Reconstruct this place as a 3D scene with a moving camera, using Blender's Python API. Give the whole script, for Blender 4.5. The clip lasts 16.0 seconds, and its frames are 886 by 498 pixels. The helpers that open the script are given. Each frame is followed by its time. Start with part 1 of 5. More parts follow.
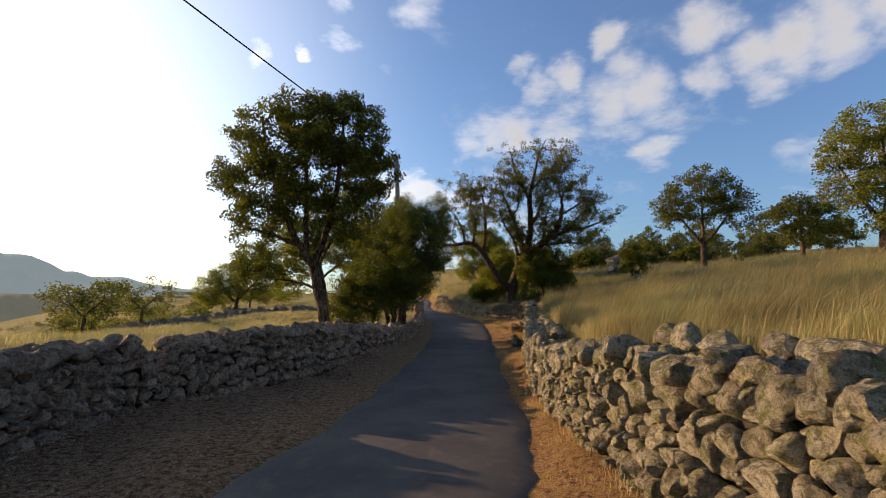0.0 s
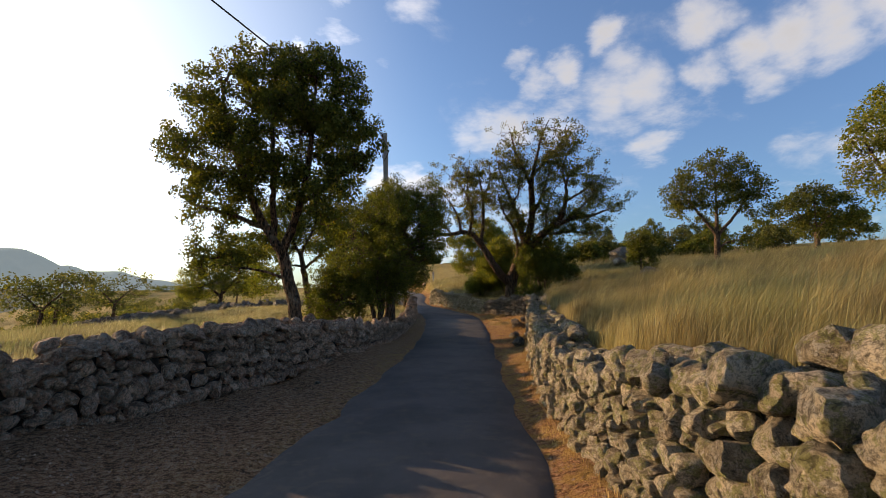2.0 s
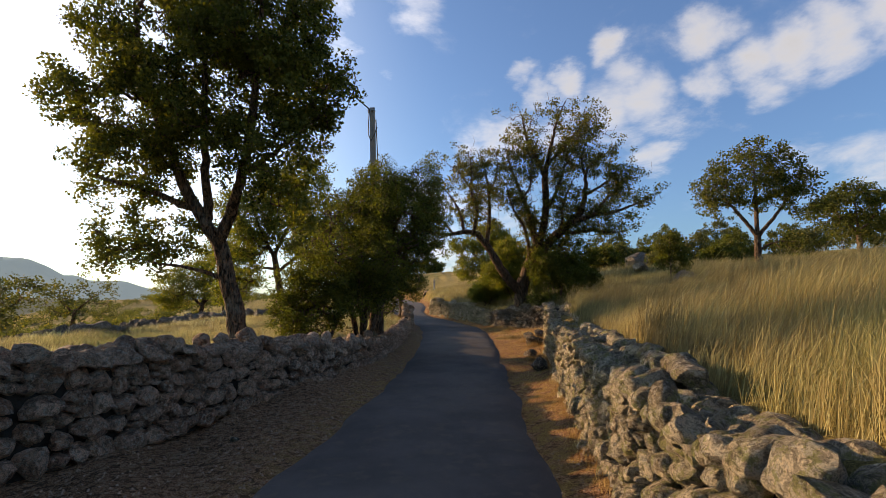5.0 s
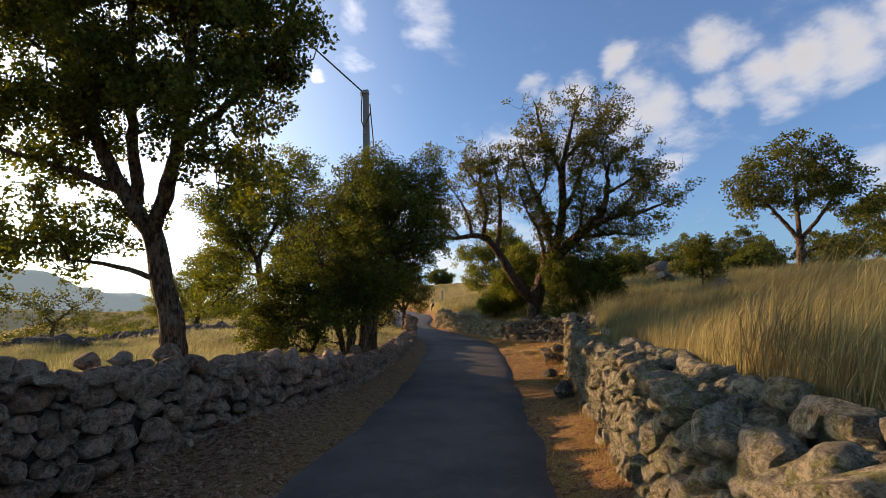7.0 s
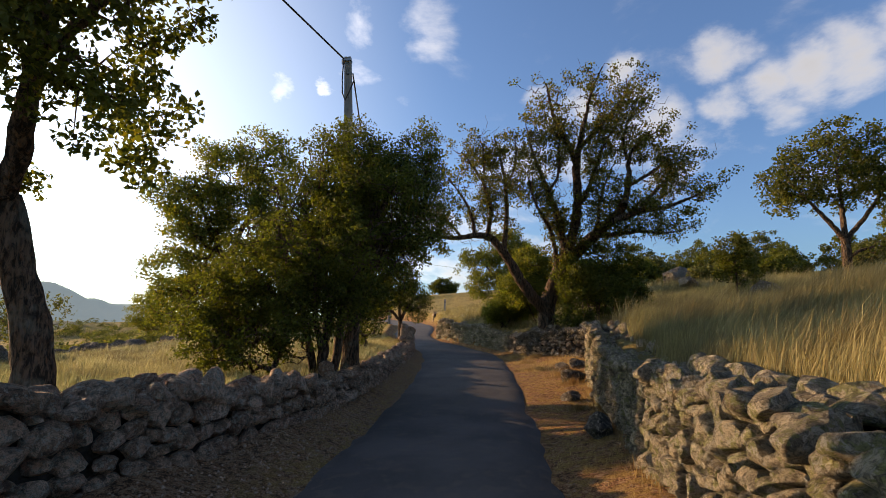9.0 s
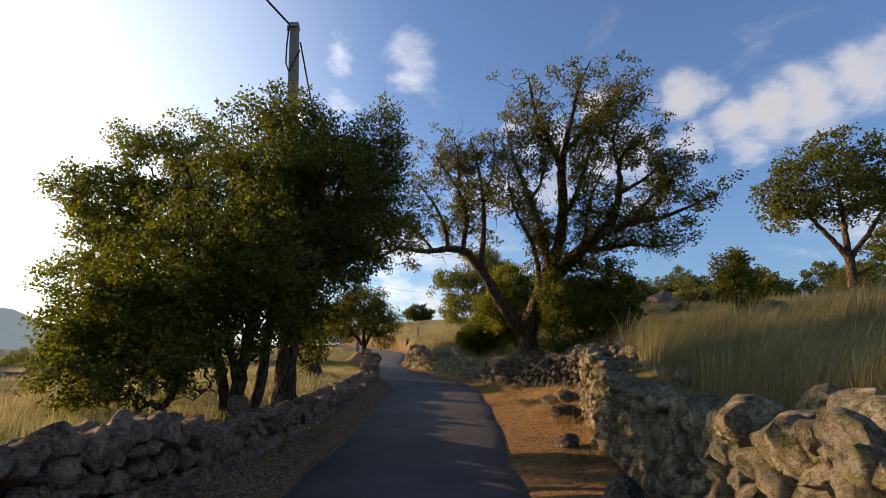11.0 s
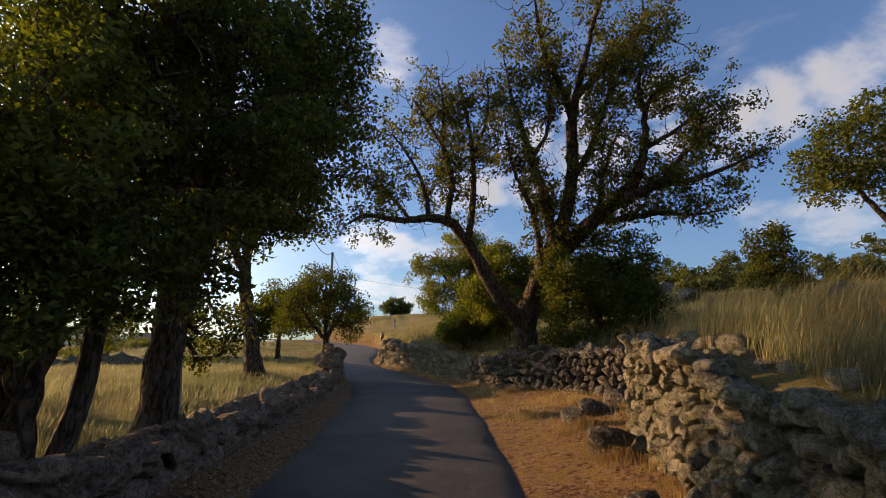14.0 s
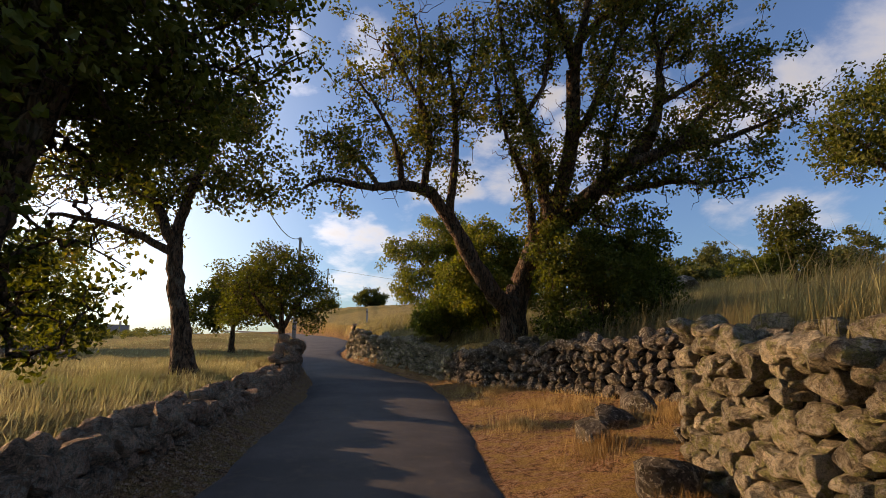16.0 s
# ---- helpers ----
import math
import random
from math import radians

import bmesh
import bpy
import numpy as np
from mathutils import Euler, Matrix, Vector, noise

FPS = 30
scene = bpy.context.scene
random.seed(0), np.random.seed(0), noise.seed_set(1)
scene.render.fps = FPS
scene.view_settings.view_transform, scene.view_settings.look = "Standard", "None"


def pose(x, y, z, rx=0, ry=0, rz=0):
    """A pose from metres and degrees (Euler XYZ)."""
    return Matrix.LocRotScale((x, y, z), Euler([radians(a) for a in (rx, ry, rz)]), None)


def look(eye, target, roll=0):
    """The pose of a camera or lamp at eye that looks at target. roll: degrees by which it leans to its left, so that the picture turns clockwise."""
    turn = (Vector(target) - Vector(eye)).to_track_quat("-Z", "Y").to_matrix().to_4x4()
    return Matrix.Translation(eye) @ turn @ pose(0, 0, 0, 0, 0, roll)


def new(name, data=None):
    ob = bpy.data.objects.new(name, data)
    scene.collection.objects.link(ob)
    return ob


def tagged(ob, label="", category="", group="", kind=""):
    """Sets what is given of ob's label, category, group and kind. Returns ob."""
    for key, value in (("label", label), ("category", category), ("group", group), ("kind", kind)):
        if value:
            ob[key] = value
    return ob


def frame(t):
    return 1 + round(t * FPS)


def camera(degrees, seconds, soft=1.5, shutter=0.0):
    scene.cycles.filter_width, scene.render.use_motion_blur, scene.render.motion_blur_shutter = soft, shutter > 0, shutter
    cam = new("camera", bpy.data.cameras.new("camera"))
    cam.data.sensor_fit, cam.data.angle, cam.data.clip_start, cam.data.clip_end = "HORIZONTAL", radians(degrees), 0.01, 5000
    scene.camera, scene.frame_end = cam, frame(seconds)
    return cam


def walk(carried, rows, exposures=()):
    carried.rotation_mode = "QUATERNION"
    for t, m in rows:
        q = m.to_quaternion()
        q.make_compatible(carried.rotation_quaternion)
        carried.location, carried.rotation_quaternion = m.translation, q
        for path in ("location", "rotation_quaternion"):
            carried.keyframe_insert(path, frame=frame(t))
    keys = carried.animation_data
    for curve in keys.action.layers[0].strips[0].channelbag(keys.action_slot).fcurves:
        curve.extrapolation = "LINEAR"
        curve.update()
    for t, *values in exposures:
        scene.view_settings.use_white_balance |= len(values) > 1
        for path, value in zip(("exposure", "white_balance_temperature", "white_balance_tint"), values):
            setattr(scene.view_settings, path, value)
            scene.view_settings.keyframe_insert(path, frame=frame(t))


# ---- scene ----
cam = camera(84.1, 16.0, soft=0.8)
METRES, EYE, TILT, LEAN, TURN = 19.0, 1.65, 6.9, 0.0, 0.0
ROWS = [
    (0.0, 0.0, 0.0, 0.0, 0.0, 0.0, 0.0),
    (0.5, 0.0032, 0.0301, -0.0051, -0.27, -0.07, -0.02),
    (1.0, 0.0056, 0.0587, -0.008, -0.3, -0.34, -0.03),
    (1.5, 0.0063, 0.0883, -0.0111, -0.22, -0.52, -0.13),
    (2.0, 0.0087, 0.1189, -0.0159, -0.33, -0.59, -0.12),
    (2.5, 0.0094, 0.1501, -0.0201, -0.38, -0.63, -0.16),
    (3.0, 0.0099, 0.1819, -0.0231, -0.47, -0.58, -0.27),
    (3.5, 0.0138, 0.2151, -0.0271, -0.47, -0.31, -0.15),
    (4.0, 0.0137, 0.2476, -0.0319, -0.39, -0.05, -0.22),
    (6.5, 0.0268, 0.4001, -0.0504, 1.0, 1.73, -0.05),
    (7.0, 0.0289, 0.4307, -0.0548, 1.28, 2.04, -0.16),
    (7.5, 0.032, 0.4619, -0.0595, 1.46, 2.2, -0.13),
    (8.0, 0.0338, 0.4936, -0.0638, 1.67, 2.24, -0.13),
    (8.5, 0.0347, 0.5267, -0.0673, 1.88, 2.73, -0.18),
    (9.0, 0.0379, 0.5606, -0.0707, 1.88, 3.31, -0.13),
    (11.5, 0.0501, 0.7145, -0.0928, -1.53, 6.89, -0.52),
    (12.0, 0.0496, 0.7461, -0.0965, -2.02, 6.72, -0.61),
    (12.5, 0.0479, 0.7796, -0.0995, -2.36, 6.62, -0.77),
    (13.0, 0.0498, 0.8125, -0.1017, -2.53, 6.47, -0.68),
    (13.5, 0.0514, 0.8438, -0.1049, -2.68, 6.26, -0.73),
    (14.0, 0.0533, 0.8716, -0.1078, -3.22, 6.18, -0.8),
    (14.5, 0.0559, 0.9002, -0.1109, -4.21, 6.12, -0.82),
    (15.0, 0.0574, 0.9299, -0.114, -4.98, 6.03, -0.98),
    (15.5, 0.0593, 0.959, -0.1182, -5.44, 5.78, -1.02),
    (16.0, 0.0616, 0.9896, -0.1198, -5.98, 5.39, -1.09),
]
EXPOSURES = [(0, 0.64, 9600, 25), (4, 0.69, 9600, 25), (7, 0.72, 9500, 25), (9, 0.67, 9400, 25), (12.5, 0.60, 9300, 26), (14.5, 0.48, 9700, 28), (16, 0.50, 9800, 29)]
walk(cam, [(t, pose(0, 0, EYE, TILT, LEAN, TURN) @ pose(METRES * x, METRES * y, METRES * z, 90 + pitch, roll, yaw)) for t, x, y, z, yaw, pitch, roll in ROWS], EXPOSURES)

# ---- world, sun and sky ----
SUN_AZ, SUN_EL = 62.0, 11.6  # degrees left of straight ahead, degrees up
SUN_WAY = Vector((-math.sin(radians(SUN_AZ)) * math.cos(radians(SUN_EL)), math.cos(radians(SUN_AZ)) * math.cos(radians(SUN_EL)), math.sin(radians(SUN_EL))))


def node(tree, kind, inputs=None, **settings):
    made = tree.nodes.new(kind)
    if "operation" in settings:
        made.operation = settings["operation"]
    if "use_clamp" in settings:
        made.use_clamp = settings["use_clamp"]
    if "interpolation_type" in settings:
        made.interpolation_type = settings["interpolation_type"]
    if "data_type" in settings:
        made.data_type = settings["data_type"]
    if "blend_type" in settings:
        made.blend_type = settings["blend_type"]
    if "attribute_name" in settings:
        made.attribute_name = settings["attribute_name"]
    if "feature" in settings:
        made.feature = settings["feature"]
    for key, value in (inputs or {}).items():
        socket = made.inputs[key]
        if isinstance(value, bpy.types.NodeSocket):
            tree.links.new(value, socket)
        else:
            socket.default_value = value
    return made


def maths(tree, operation, a, b=0.0, c=0.0, clamp=False):
    return node(tree, "ShaderNodeMath", {0: a, 1: b, 2: c}, operation=operation, use_clamp=clamp).outputs[0]


def ramp(tree, value, low, high):
    return node(tree, "ShaderNodeMapRange", {"Value": value, "From Min": low, "From Max": high}, interpolation_type="SMOOTHSTEP").outputs[0]


def mixed(tree, factor, a, b, blend="MIX"):
    made = node(tree, "ShaderNodeMix", {0: factor, 6: a, 7: b}, data_type="RGBA", blend_type=blend)
    return made.outputs[2]


# (degrees right of straight ahead, degrees up, spread in degrees, weight)
CLOUDS = [
    (6, 19, 2.5, 0.9), (9, 20, 3, 1), (14.5, 19.5, 3.2, 1), (19.5, 21, 3.2, 1), (24, 22.4, 3, 1), (29.4, 23, 2.3, 0.95), (33.6, 23.7, 2.3, 1), (37, 24.3, 2.5, 1), (41, 25, 2.8, 1), (46, 26, 3.2, 1), (52, 27, 4.5, 0.9),
    (10, 26, 1.6, 0.9), (12, 24, 2, 0.9), (14.7, 25.5, 1.6, 0.9), (5, 24, 2, 0.5), (19.8, 27.7, 1.8, 1), (22, 25.5, 1.8, 0.7), (29.2, 28.3, 2.4, 0.95), (34, 20.6, 2.4, 0.8), (23.5, 17, 2, 0.9), (37, 13.2, 3, 0.7), (43, 13.3, 4, 0.85),
    (-16.5, 27.4, 1.2, 1.1), (-22, 27.3, 2, 0.7), (-12.7, 30, 2, 0.55), (-13, 34, 3, 0.8), (-4, 35, 3, 0.8), (-29, 22, 3, 0.7), (-38.5, 23, 3, 0.8), (-30, 17, 4, 0.6),
    (-6.4, 14.5, 2.5, 1), (-3, 12.8, 3, 1), (-5, 9.4, 3, 1), (3, 18, 2.5, 0.8), (0, 8, 5, 0.9), (6, 12, 5, 0.75), (70, 35, 14, 0.8), (-110, 35, 20, 0.7), (150, 40, 25, 0.7),
]


def build_world():
    world = bpy.data.worlds.new("sky")
    scene.world = world
    world.use_nodes = True
    t = world.node_tree
    t.nodes.clear()
    sky = node(t, "ShaderNodeTexSky")
    sky.sky_type, sky.sun_disc, sky.sun_elevation, sky.sun_rotation = "NISHITA", False, radians(SUN_EL), radians(-SUN_AZ)
    sky.air_density, sky.dust_density, sky.ozone_density = 1.0, 2.4, 2.6
    way = node(t, "ShaderNodeTexCoord").outputs["Generated"]
    parts = node(t, "ShaderNodeSeparateXYZ", {0: way})
    lift = maths(t, "ADD", maths(t, "ABSOLUTE", parts.outputs[2]), 0.25)
    flat = node(t, "ShaderNodeCombineXYZ", {0: maths(t, "DIVIDE", parts.outputs[0], lift), 1: maths(t, "DIVIDE", parts.outputs[1], lift), 2: 0.3}).outputs[0]
    puff = node(t, "ShaderNodeTexNoise", {"Vector": flat, "Scale": 3.2, "Detail": 10.0, "Roughness": 0.6, "Distortion": 0.35}).outputs[0]
    wide = node(t, "ShaderNodeTexNoise", {"Vector": flat, "Scale": 1.3, "Detail": 3.0}).outputs[0]
    drift = node(t, "ShaderNodeTexNoise", {"Vector": flat, "Scale": 5.0, "Detail": 6.0, "Roughness": 0.6}).outputs["Color"]
    drift = node(t, "ShaderNodeVectorMath", {0: drift, 1: (0.5, 0.5, 0.5)}, operation="SUBTRACT").outputs[0]
    bent = node(t, "ShaderNodeVectorMath", {0: drift, 1: (0.12, 0.12, 0.12), 2: way}, operation="MULTIPLY_ADD").outputs[0]
    total = None
    for right, up, spread, weight in CLOUDS:
        a, e = radians(right), radians(up)
        centre = Vector((math.sin(a) * math.cos(e), math.cos(a) * math.cos(e), math.sin(e)))
        gap = node(t, "ShaderNodeVectorMath", {0: bent, 1: centre}, operation="DISTANCE").outputs["Value"]
        blob = node(t, "ShaderNodeMapRange", {"Value": gap, "From Min": radians(spread) * 1.9, "From Max": 0.0, "To Max": weight}, interpolation_type="SMOOTHSTEP").outputs[0]
        total = blob if total is None else maths(t, "SMOOTH_MAX", total, blob, 0.15)
    thick = maths(t, "ADD", maths(t, "MULTIPLY", total, 0.5), maths(t, "ADD", maths(t, "MULTIPLY", puff, 1.15), maths(t, "MULTIPLY", wide, 0.2)))
    mask = ramp(t, thick, 0.80, 1.34)
    above = ramp(t, parts.outputs[2], -0.02, 0.05)
    mask = maths(t, "MULTIPLY", maths(t, "MULTIPLY", mask, above), 0.85)
    near_sun = node(t, "ShaderNodeVectorMath", {0: way, 1: SUN_WAY}, operation="DOT_PRODUCT").outputs["Value"]
    glow = ramp(t, near_sun, 0.35, 1.0)
    mask = maths(t, "MAXIMUM", mask, maths(t, "MULTIPLY", ramp(t, near_sun, 0.48, 1.0), 0.26))
    body = maths(t, "ADD", 4.2, maths(t, "MULTIPLY", glow, 8.0))
    shade = maths(t, "MULTIPLY", body, maths(t, "ADD", 0.62, maths(t, "MULTIPLY", ramp(t, thick, 1.45, 0.95), 0.38)))
    cloud = node(t, "ShaderNodeVectorMath", {0: (0.80, 1.0, 1.2), "Scale": shade}, operation="SCALE").outputs[0]
    clear = mixed(t, 1.0, sky.outputs[0], (0.52, 0.95, 1.40, 1), "MULTIPLY")
    colour = mixed(t, mask, clear, cloud)
    back = node(t, "ShaderNodeBackground", {"Color": colour, "Strength": 0.148})
    out = node(t, "ShaderNodeOutputWorld")
    t.links.new(back.outputs[0], out.inputs[0])


build_world()
sun = new("sun", bpy.data.lights.new("sun", "SUN"))
sun.data.energy, sun.data.angle, sun.data.color = 4.6, radians(0.6), (1.0, 0.80, 0.56)
sun.matrix_world = look((0, 0, 60), Vector((0, 0, 60)) - SUN_WAY)


# ---- materials ----
def material(name):
    m = bpy.data.materials.new(name)
    m.use_nodes = True
    t = m.node_tree
    t.nodes.clear()
    out = node(t, "ShaderNodeOutputMaterial")
    return m, t, out


def principled(t, out, colour, rough=0.9, normal=None, specular=0.3, **more):
    p = node(t, "ShaderNodeBsdfPrincipled", {"Base Color": colour, "Roughness": rough, "Specular IOR Level": specular})
    if normal is not None:
        t.links.new(normal, p.inputs["Normal"])
    t.links.new(p.outputs[0], out.inputs[0])
    return p


def position(t):
    return node(t, "ShaderNodeNewGeometry").outputs["Position"]


def noise_at(t, where, scale, detail=4.0, rough=0.55, distortion=0.0):
    return node(t, "ShaderNodeTexNoise", {"Vector": where, "Scale": scale, "Detail": detail, "Roughness": rough, "Distortion": distortion}).outputs[0]


def bumped(t, height, strength, distance):
    return node(t, "ShaderNodeBump", {"Height": height, "Strength": strength, "Distance": distance}).outputs[0]


def chance(t):
    """A number of its own for every loose piece, joined or not."""
    a = node(t, "ShaderNodeObjectInfo").outputs["Random"]
    b = node(t, "ShaderNodeNewGeometry").outputs["Random Per Island"]
    return maths(t, "FRACT", maths(t, "ADD", a, b))


def stone_material(name, base, light, lichen, amount):
    m, t, out = material(name)
    p = position(t)
    r = chance(t)
    crag = noise_at(t, p, 19.0, 9.0, 0.78, 0.7)
    fine = noise_at(t, p, 90.0, 5.0, 0.8)
    blotch = noise_at(t, p, 12.0, 8.0, 0.75, 0.3)
    c = mixed(t, r, base, light)
    c = mixed(t, maths(t, "MULTIPLY", ramp(t, blotch, 0.5, 0.56), 0.6), c, mixed(t, 0.65, c, light))
    c = mixed(t, maths(t, "MULTIPLY", ramp(t, blotch, 0.48, 0.43), 0.5), c, (0.06, 0.048, 0.038, 1))
    moss = maths(t, "MULTIPLY", ramp(t, noise_at(t, p, 8.5, 8.0, 0.75, 0.3), 0.51, 0.55), amount)
    c = mixed(t, moss, c, lichen)
    pale = maths(t, "MULTIPLY", ramp(t, noise_at(t, p, 21.0, 7.0, 0.72, 0.3), 0.53, 0.57), 0.8)
    c = mixed(t, pale, c, (0.66, 0.60, 0.48, 1))
    c = mixed(t, maths(t, "MULTIPLY", ramp(t, crag, 0.48, 0.42), 0.6), c, (0.045, 0.036, 0.028, 1))
    c = mixed(t, maths(t, "MULTIPLY", ramp(t, fine, 0.50, 0.44), 0.42), c, (0.07, 0.056, 0.043, 1))
    up = node(t, "ShaderNodeSeparateXYZ", {0: node(t, "ShaderNodeNewGeometry").outputs["Normal"]}).outputs[2]
    crust = maths(t, "MULTIPLY", ramp(t, up, 0.45, 0.85), ramp(t, noise_at(t, p, 8.0, 6.0, 0.7, 0.4), 0.40, 0.56))
    c = mixed(t, maths(t, "MULTIPLY", crust, 0.55), c, (0.052, 0.044, 0.038, 1))
    height = maths(t, "ADD", maths(t, "MULTIPLY", crag, 1.0), maths(t, "MULTIPLY", fine, 0.22))
    principled(t, out, c, 0.93, bumped(t, height, 1.0, 0.24), 0.15)
    return m


STONE = stone_material("dry_stone", (0.34, 0.275, 0.18, 1), (0.82, 0.70, 0.50, 1), (0.33, 0.34, 0.12, 1), 0.75)
STONE_GREY = stone_material("dry_stone_grey", (0.46, 0.25, 0.165, 1), (0.98, 0.68, 0.48, 1), (0.33, 0.20, 0.105, 1), 0.35)
# Dark rock of the fields; on wall_bend_1 its darkness is painted shade.
ROCK = stone_material("weathered_shaded_rock", (0.10, 0.082, 0.066, 1), (0.33, 0.27, 0.215, 1), (0.20, 0.18, 0.08, 1), 0.4)


# Near-black fill: the shade deep in the gaps is put into this colour.
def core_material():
    m, t, out = material("shaded_gap_core")
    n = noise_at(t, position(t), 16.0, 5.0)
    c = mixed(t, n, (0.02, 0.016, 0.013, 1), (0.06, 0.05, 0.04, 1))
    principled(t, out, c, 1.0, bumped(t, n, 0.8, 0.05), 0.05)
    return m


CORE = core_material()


def asphalt_material():
    m, t, out = material("asphalt")
    p = position(t)
    grit = noise_at(t, p, 160.0, 3.0, 0.7)
    broad = noise_at(t, p, 0.9, 4.0)
    mid = noise_at(t, p, 5.0, 5.0, 0.65)
    c = mixed(t, ramp(t, broad, 0.35, 0.65), (0.034, 0.031, 0.032, 1), (0.062, 0.055, 0.053, 1))
    c = mixed(t, maths(t, "MULTIPLY", ramp(t, grit, 0.5, 0.75), 0.35), c, (0.14, 0.135, 0.125, 1))
    c = mixed(t, maths(t, "MULTIPLY", ramp(t, mid, 0.53, 0.62), 0.30), c, (0.13, 0.105, 0.075, 1))
    principled(t, out, c, maths(t, "ADD", 0.66, maths(t, "MULTIPLY", mid, 0.25)), bumped(t, maths(t, "ADD", grit, maths(t, "MULTIPLY", mid, 0.4)), 0.5, 0.012), 0.35)
    return m


ASPHALT = asphalt_material()


def ground_material():
    """Gravelly soil with straw on the verges, dry grass over the fields; 'verge' and 'field' are masks on the mesh."""
    m, t, out = material("dry_ground")
    p = position(t)
    verge = node(t, "ShaderNodeAttribute", attribute_name="verge").outputs["Fac"]
    field = node(t, "ShaderNodeAttribute", attribute_name="field").outputs["Fac"]
    grit = noise_at(t, p, 60.0, 5.0, 0.7)
    mid = noise_at(t, p, 4.5, 6.0, 0.62)
    broad = noise_at(t, p, 0.45, 4.0)
    peb = node(t, "ShaderNodeTexVoronoi", {"Vector": p, "Scale": 38.0}).outputs["Distance"]
    soil = mixed(t, ramp(t, grit, 0.4, 0.6), (0.19, 0.085, 0.045, 1), (0.52, 0.29, 0.165, 1))
    clod = noise_at(t, p, 13.0, 7.0, 0.7, 0.5)
    soil = mixed(t, maths(t, "MULTIPLY", ramp(t, clod, 0.5, 0.42), 0.75), soil, (0.05, 0.03, 0.02, 1))
    soil = mixed(t, maths(t, "MULTIPLY", ramp(t, clod, 0.53, 0.6), 0.6), soil, (0.50, 0.36, 0.24, 1))
    soil = mixed(t, maths(t, "MULTIPLY", ramp(t, peb, 0.22, 0.05), 0.55), soil, (0.34, 0.27, 0.205, 1))
    straw = mixed(t, ramp(t, grit, 0.4, 0.6), (0.22, 0.125, 0.045, 1), (0.52, 0.34, 0.13, 1))
    edge = mixed(t, maths(t, "MULTIPLY", ramp(t, mid, 0.42, 0.6), verge), soil, straw)
    gold = mixed(t, ramp(t, grit, 0.4, 0.6), (0.19, 0.14, 0.052, 1), (0.44, 0.345, 0.14, 1))
    green = mixed(t, ramp(t, grit, 0.4, 0.6), (0.08, 0.085, 0.025, 1), (0.22, 0.20, 0.065, 1))
    gold = mixed(t, maths(t, "MULTIPLY", ramp(t, noise_at(t, p, 0.12, 5.0, 0.6), 0.48, 0.62), 0.6), gold, green)
    gold = mixed(t, maths(t, "MULTIPLY", ramp(t, broad, 0.56, 0.72), 0.5), gold, (0.15, 0.095, 0.045, 1))
    c = mixed(t, field, edge, gold)
    principled(t, out, c, 1.0, bumped(t, maths(t, "ADD", maths(t, "MULTIPLY", grit, 0.5), clod), 1.0, 0.16), 0.05)
    return m


GROUND = ground_material()


def leaf_material(name, dark, light, gold, gold_share=0.06):
    m, t, out = material(name)
    r = node(t, "ShaderNodeNewGeometry").outputs["Random Per Island"]
    clump = noise_at(t, position(t), 1.1, 3.0)
    c = mixed(t, r, dark, light)
    c = mixed(t, ramp(t, clump, 0.42, 0.66), c, mixed(t, 0.6, c, light))
    c = mixed(t, maths(t, "GREATER_THAN", maths(t, "FRACT", maths(t, "MULTIPLY", r, 7.31)), 1.0 - gold_share), c, gold)
    face = node(t, "ShaderNodeBsdfPrincipled", {"Base Color": c, "Roughness": 0.6, "Specular IOR Level": 0.14})
    back = node(t, "ShaderNodeBsdfTranslucent", {"Color": mixed(t, 1.0, c, (1.15, 1.22, 0.42, 1), "MULTIPLY")})
    both = node(t, "ShaderNodeMixShader", {0: 0.44, 1: face.outputs[0], 2: back.outputs[0]})
    t.links.new(both.outputs[0], out.inputs[0])
    return m


OAK_LEAF = leaf_material("oak_leaves", (0.034, 0.040, 0.011, 1), (0.13, 0.138, 0.032, 1), (0.20, 0.165, 0.03, 1), 0.04)
BUSH_LEAF = leaf_material("holm_oak_leaves", (0.036, 0.042, 0.011, 1), (0.13, 0.142, 0.03, 1), (0.16, 0.15, 0.035, 1), 0.04)
THIN_LEAF = leaf_material("old_oak_leaves", (0.045, 0.05, 0.016, 1), (0.17, 0.165, 0.045, 1), (0.26, 0.175, 0.05, 1), 0.12)
OLIVE_LEAF = leaf_material("olive_leaves", (0.045, 0.055, 0.022, 1), (0.13, 0.135, 0.055, 1), (0.22, 0.18, 0.05, 1), 0.08)

# Yellower leaves; sunlight on these crowns is put into the brighter colour.
SUNLIT_LEAF = leaf_material("sunlit_leaves", (0.075, 0.09, 0.02, 1), (0.21, 0.22, 0.05, 1), (0.30, 0.25, 0.06, 1), 0.12)


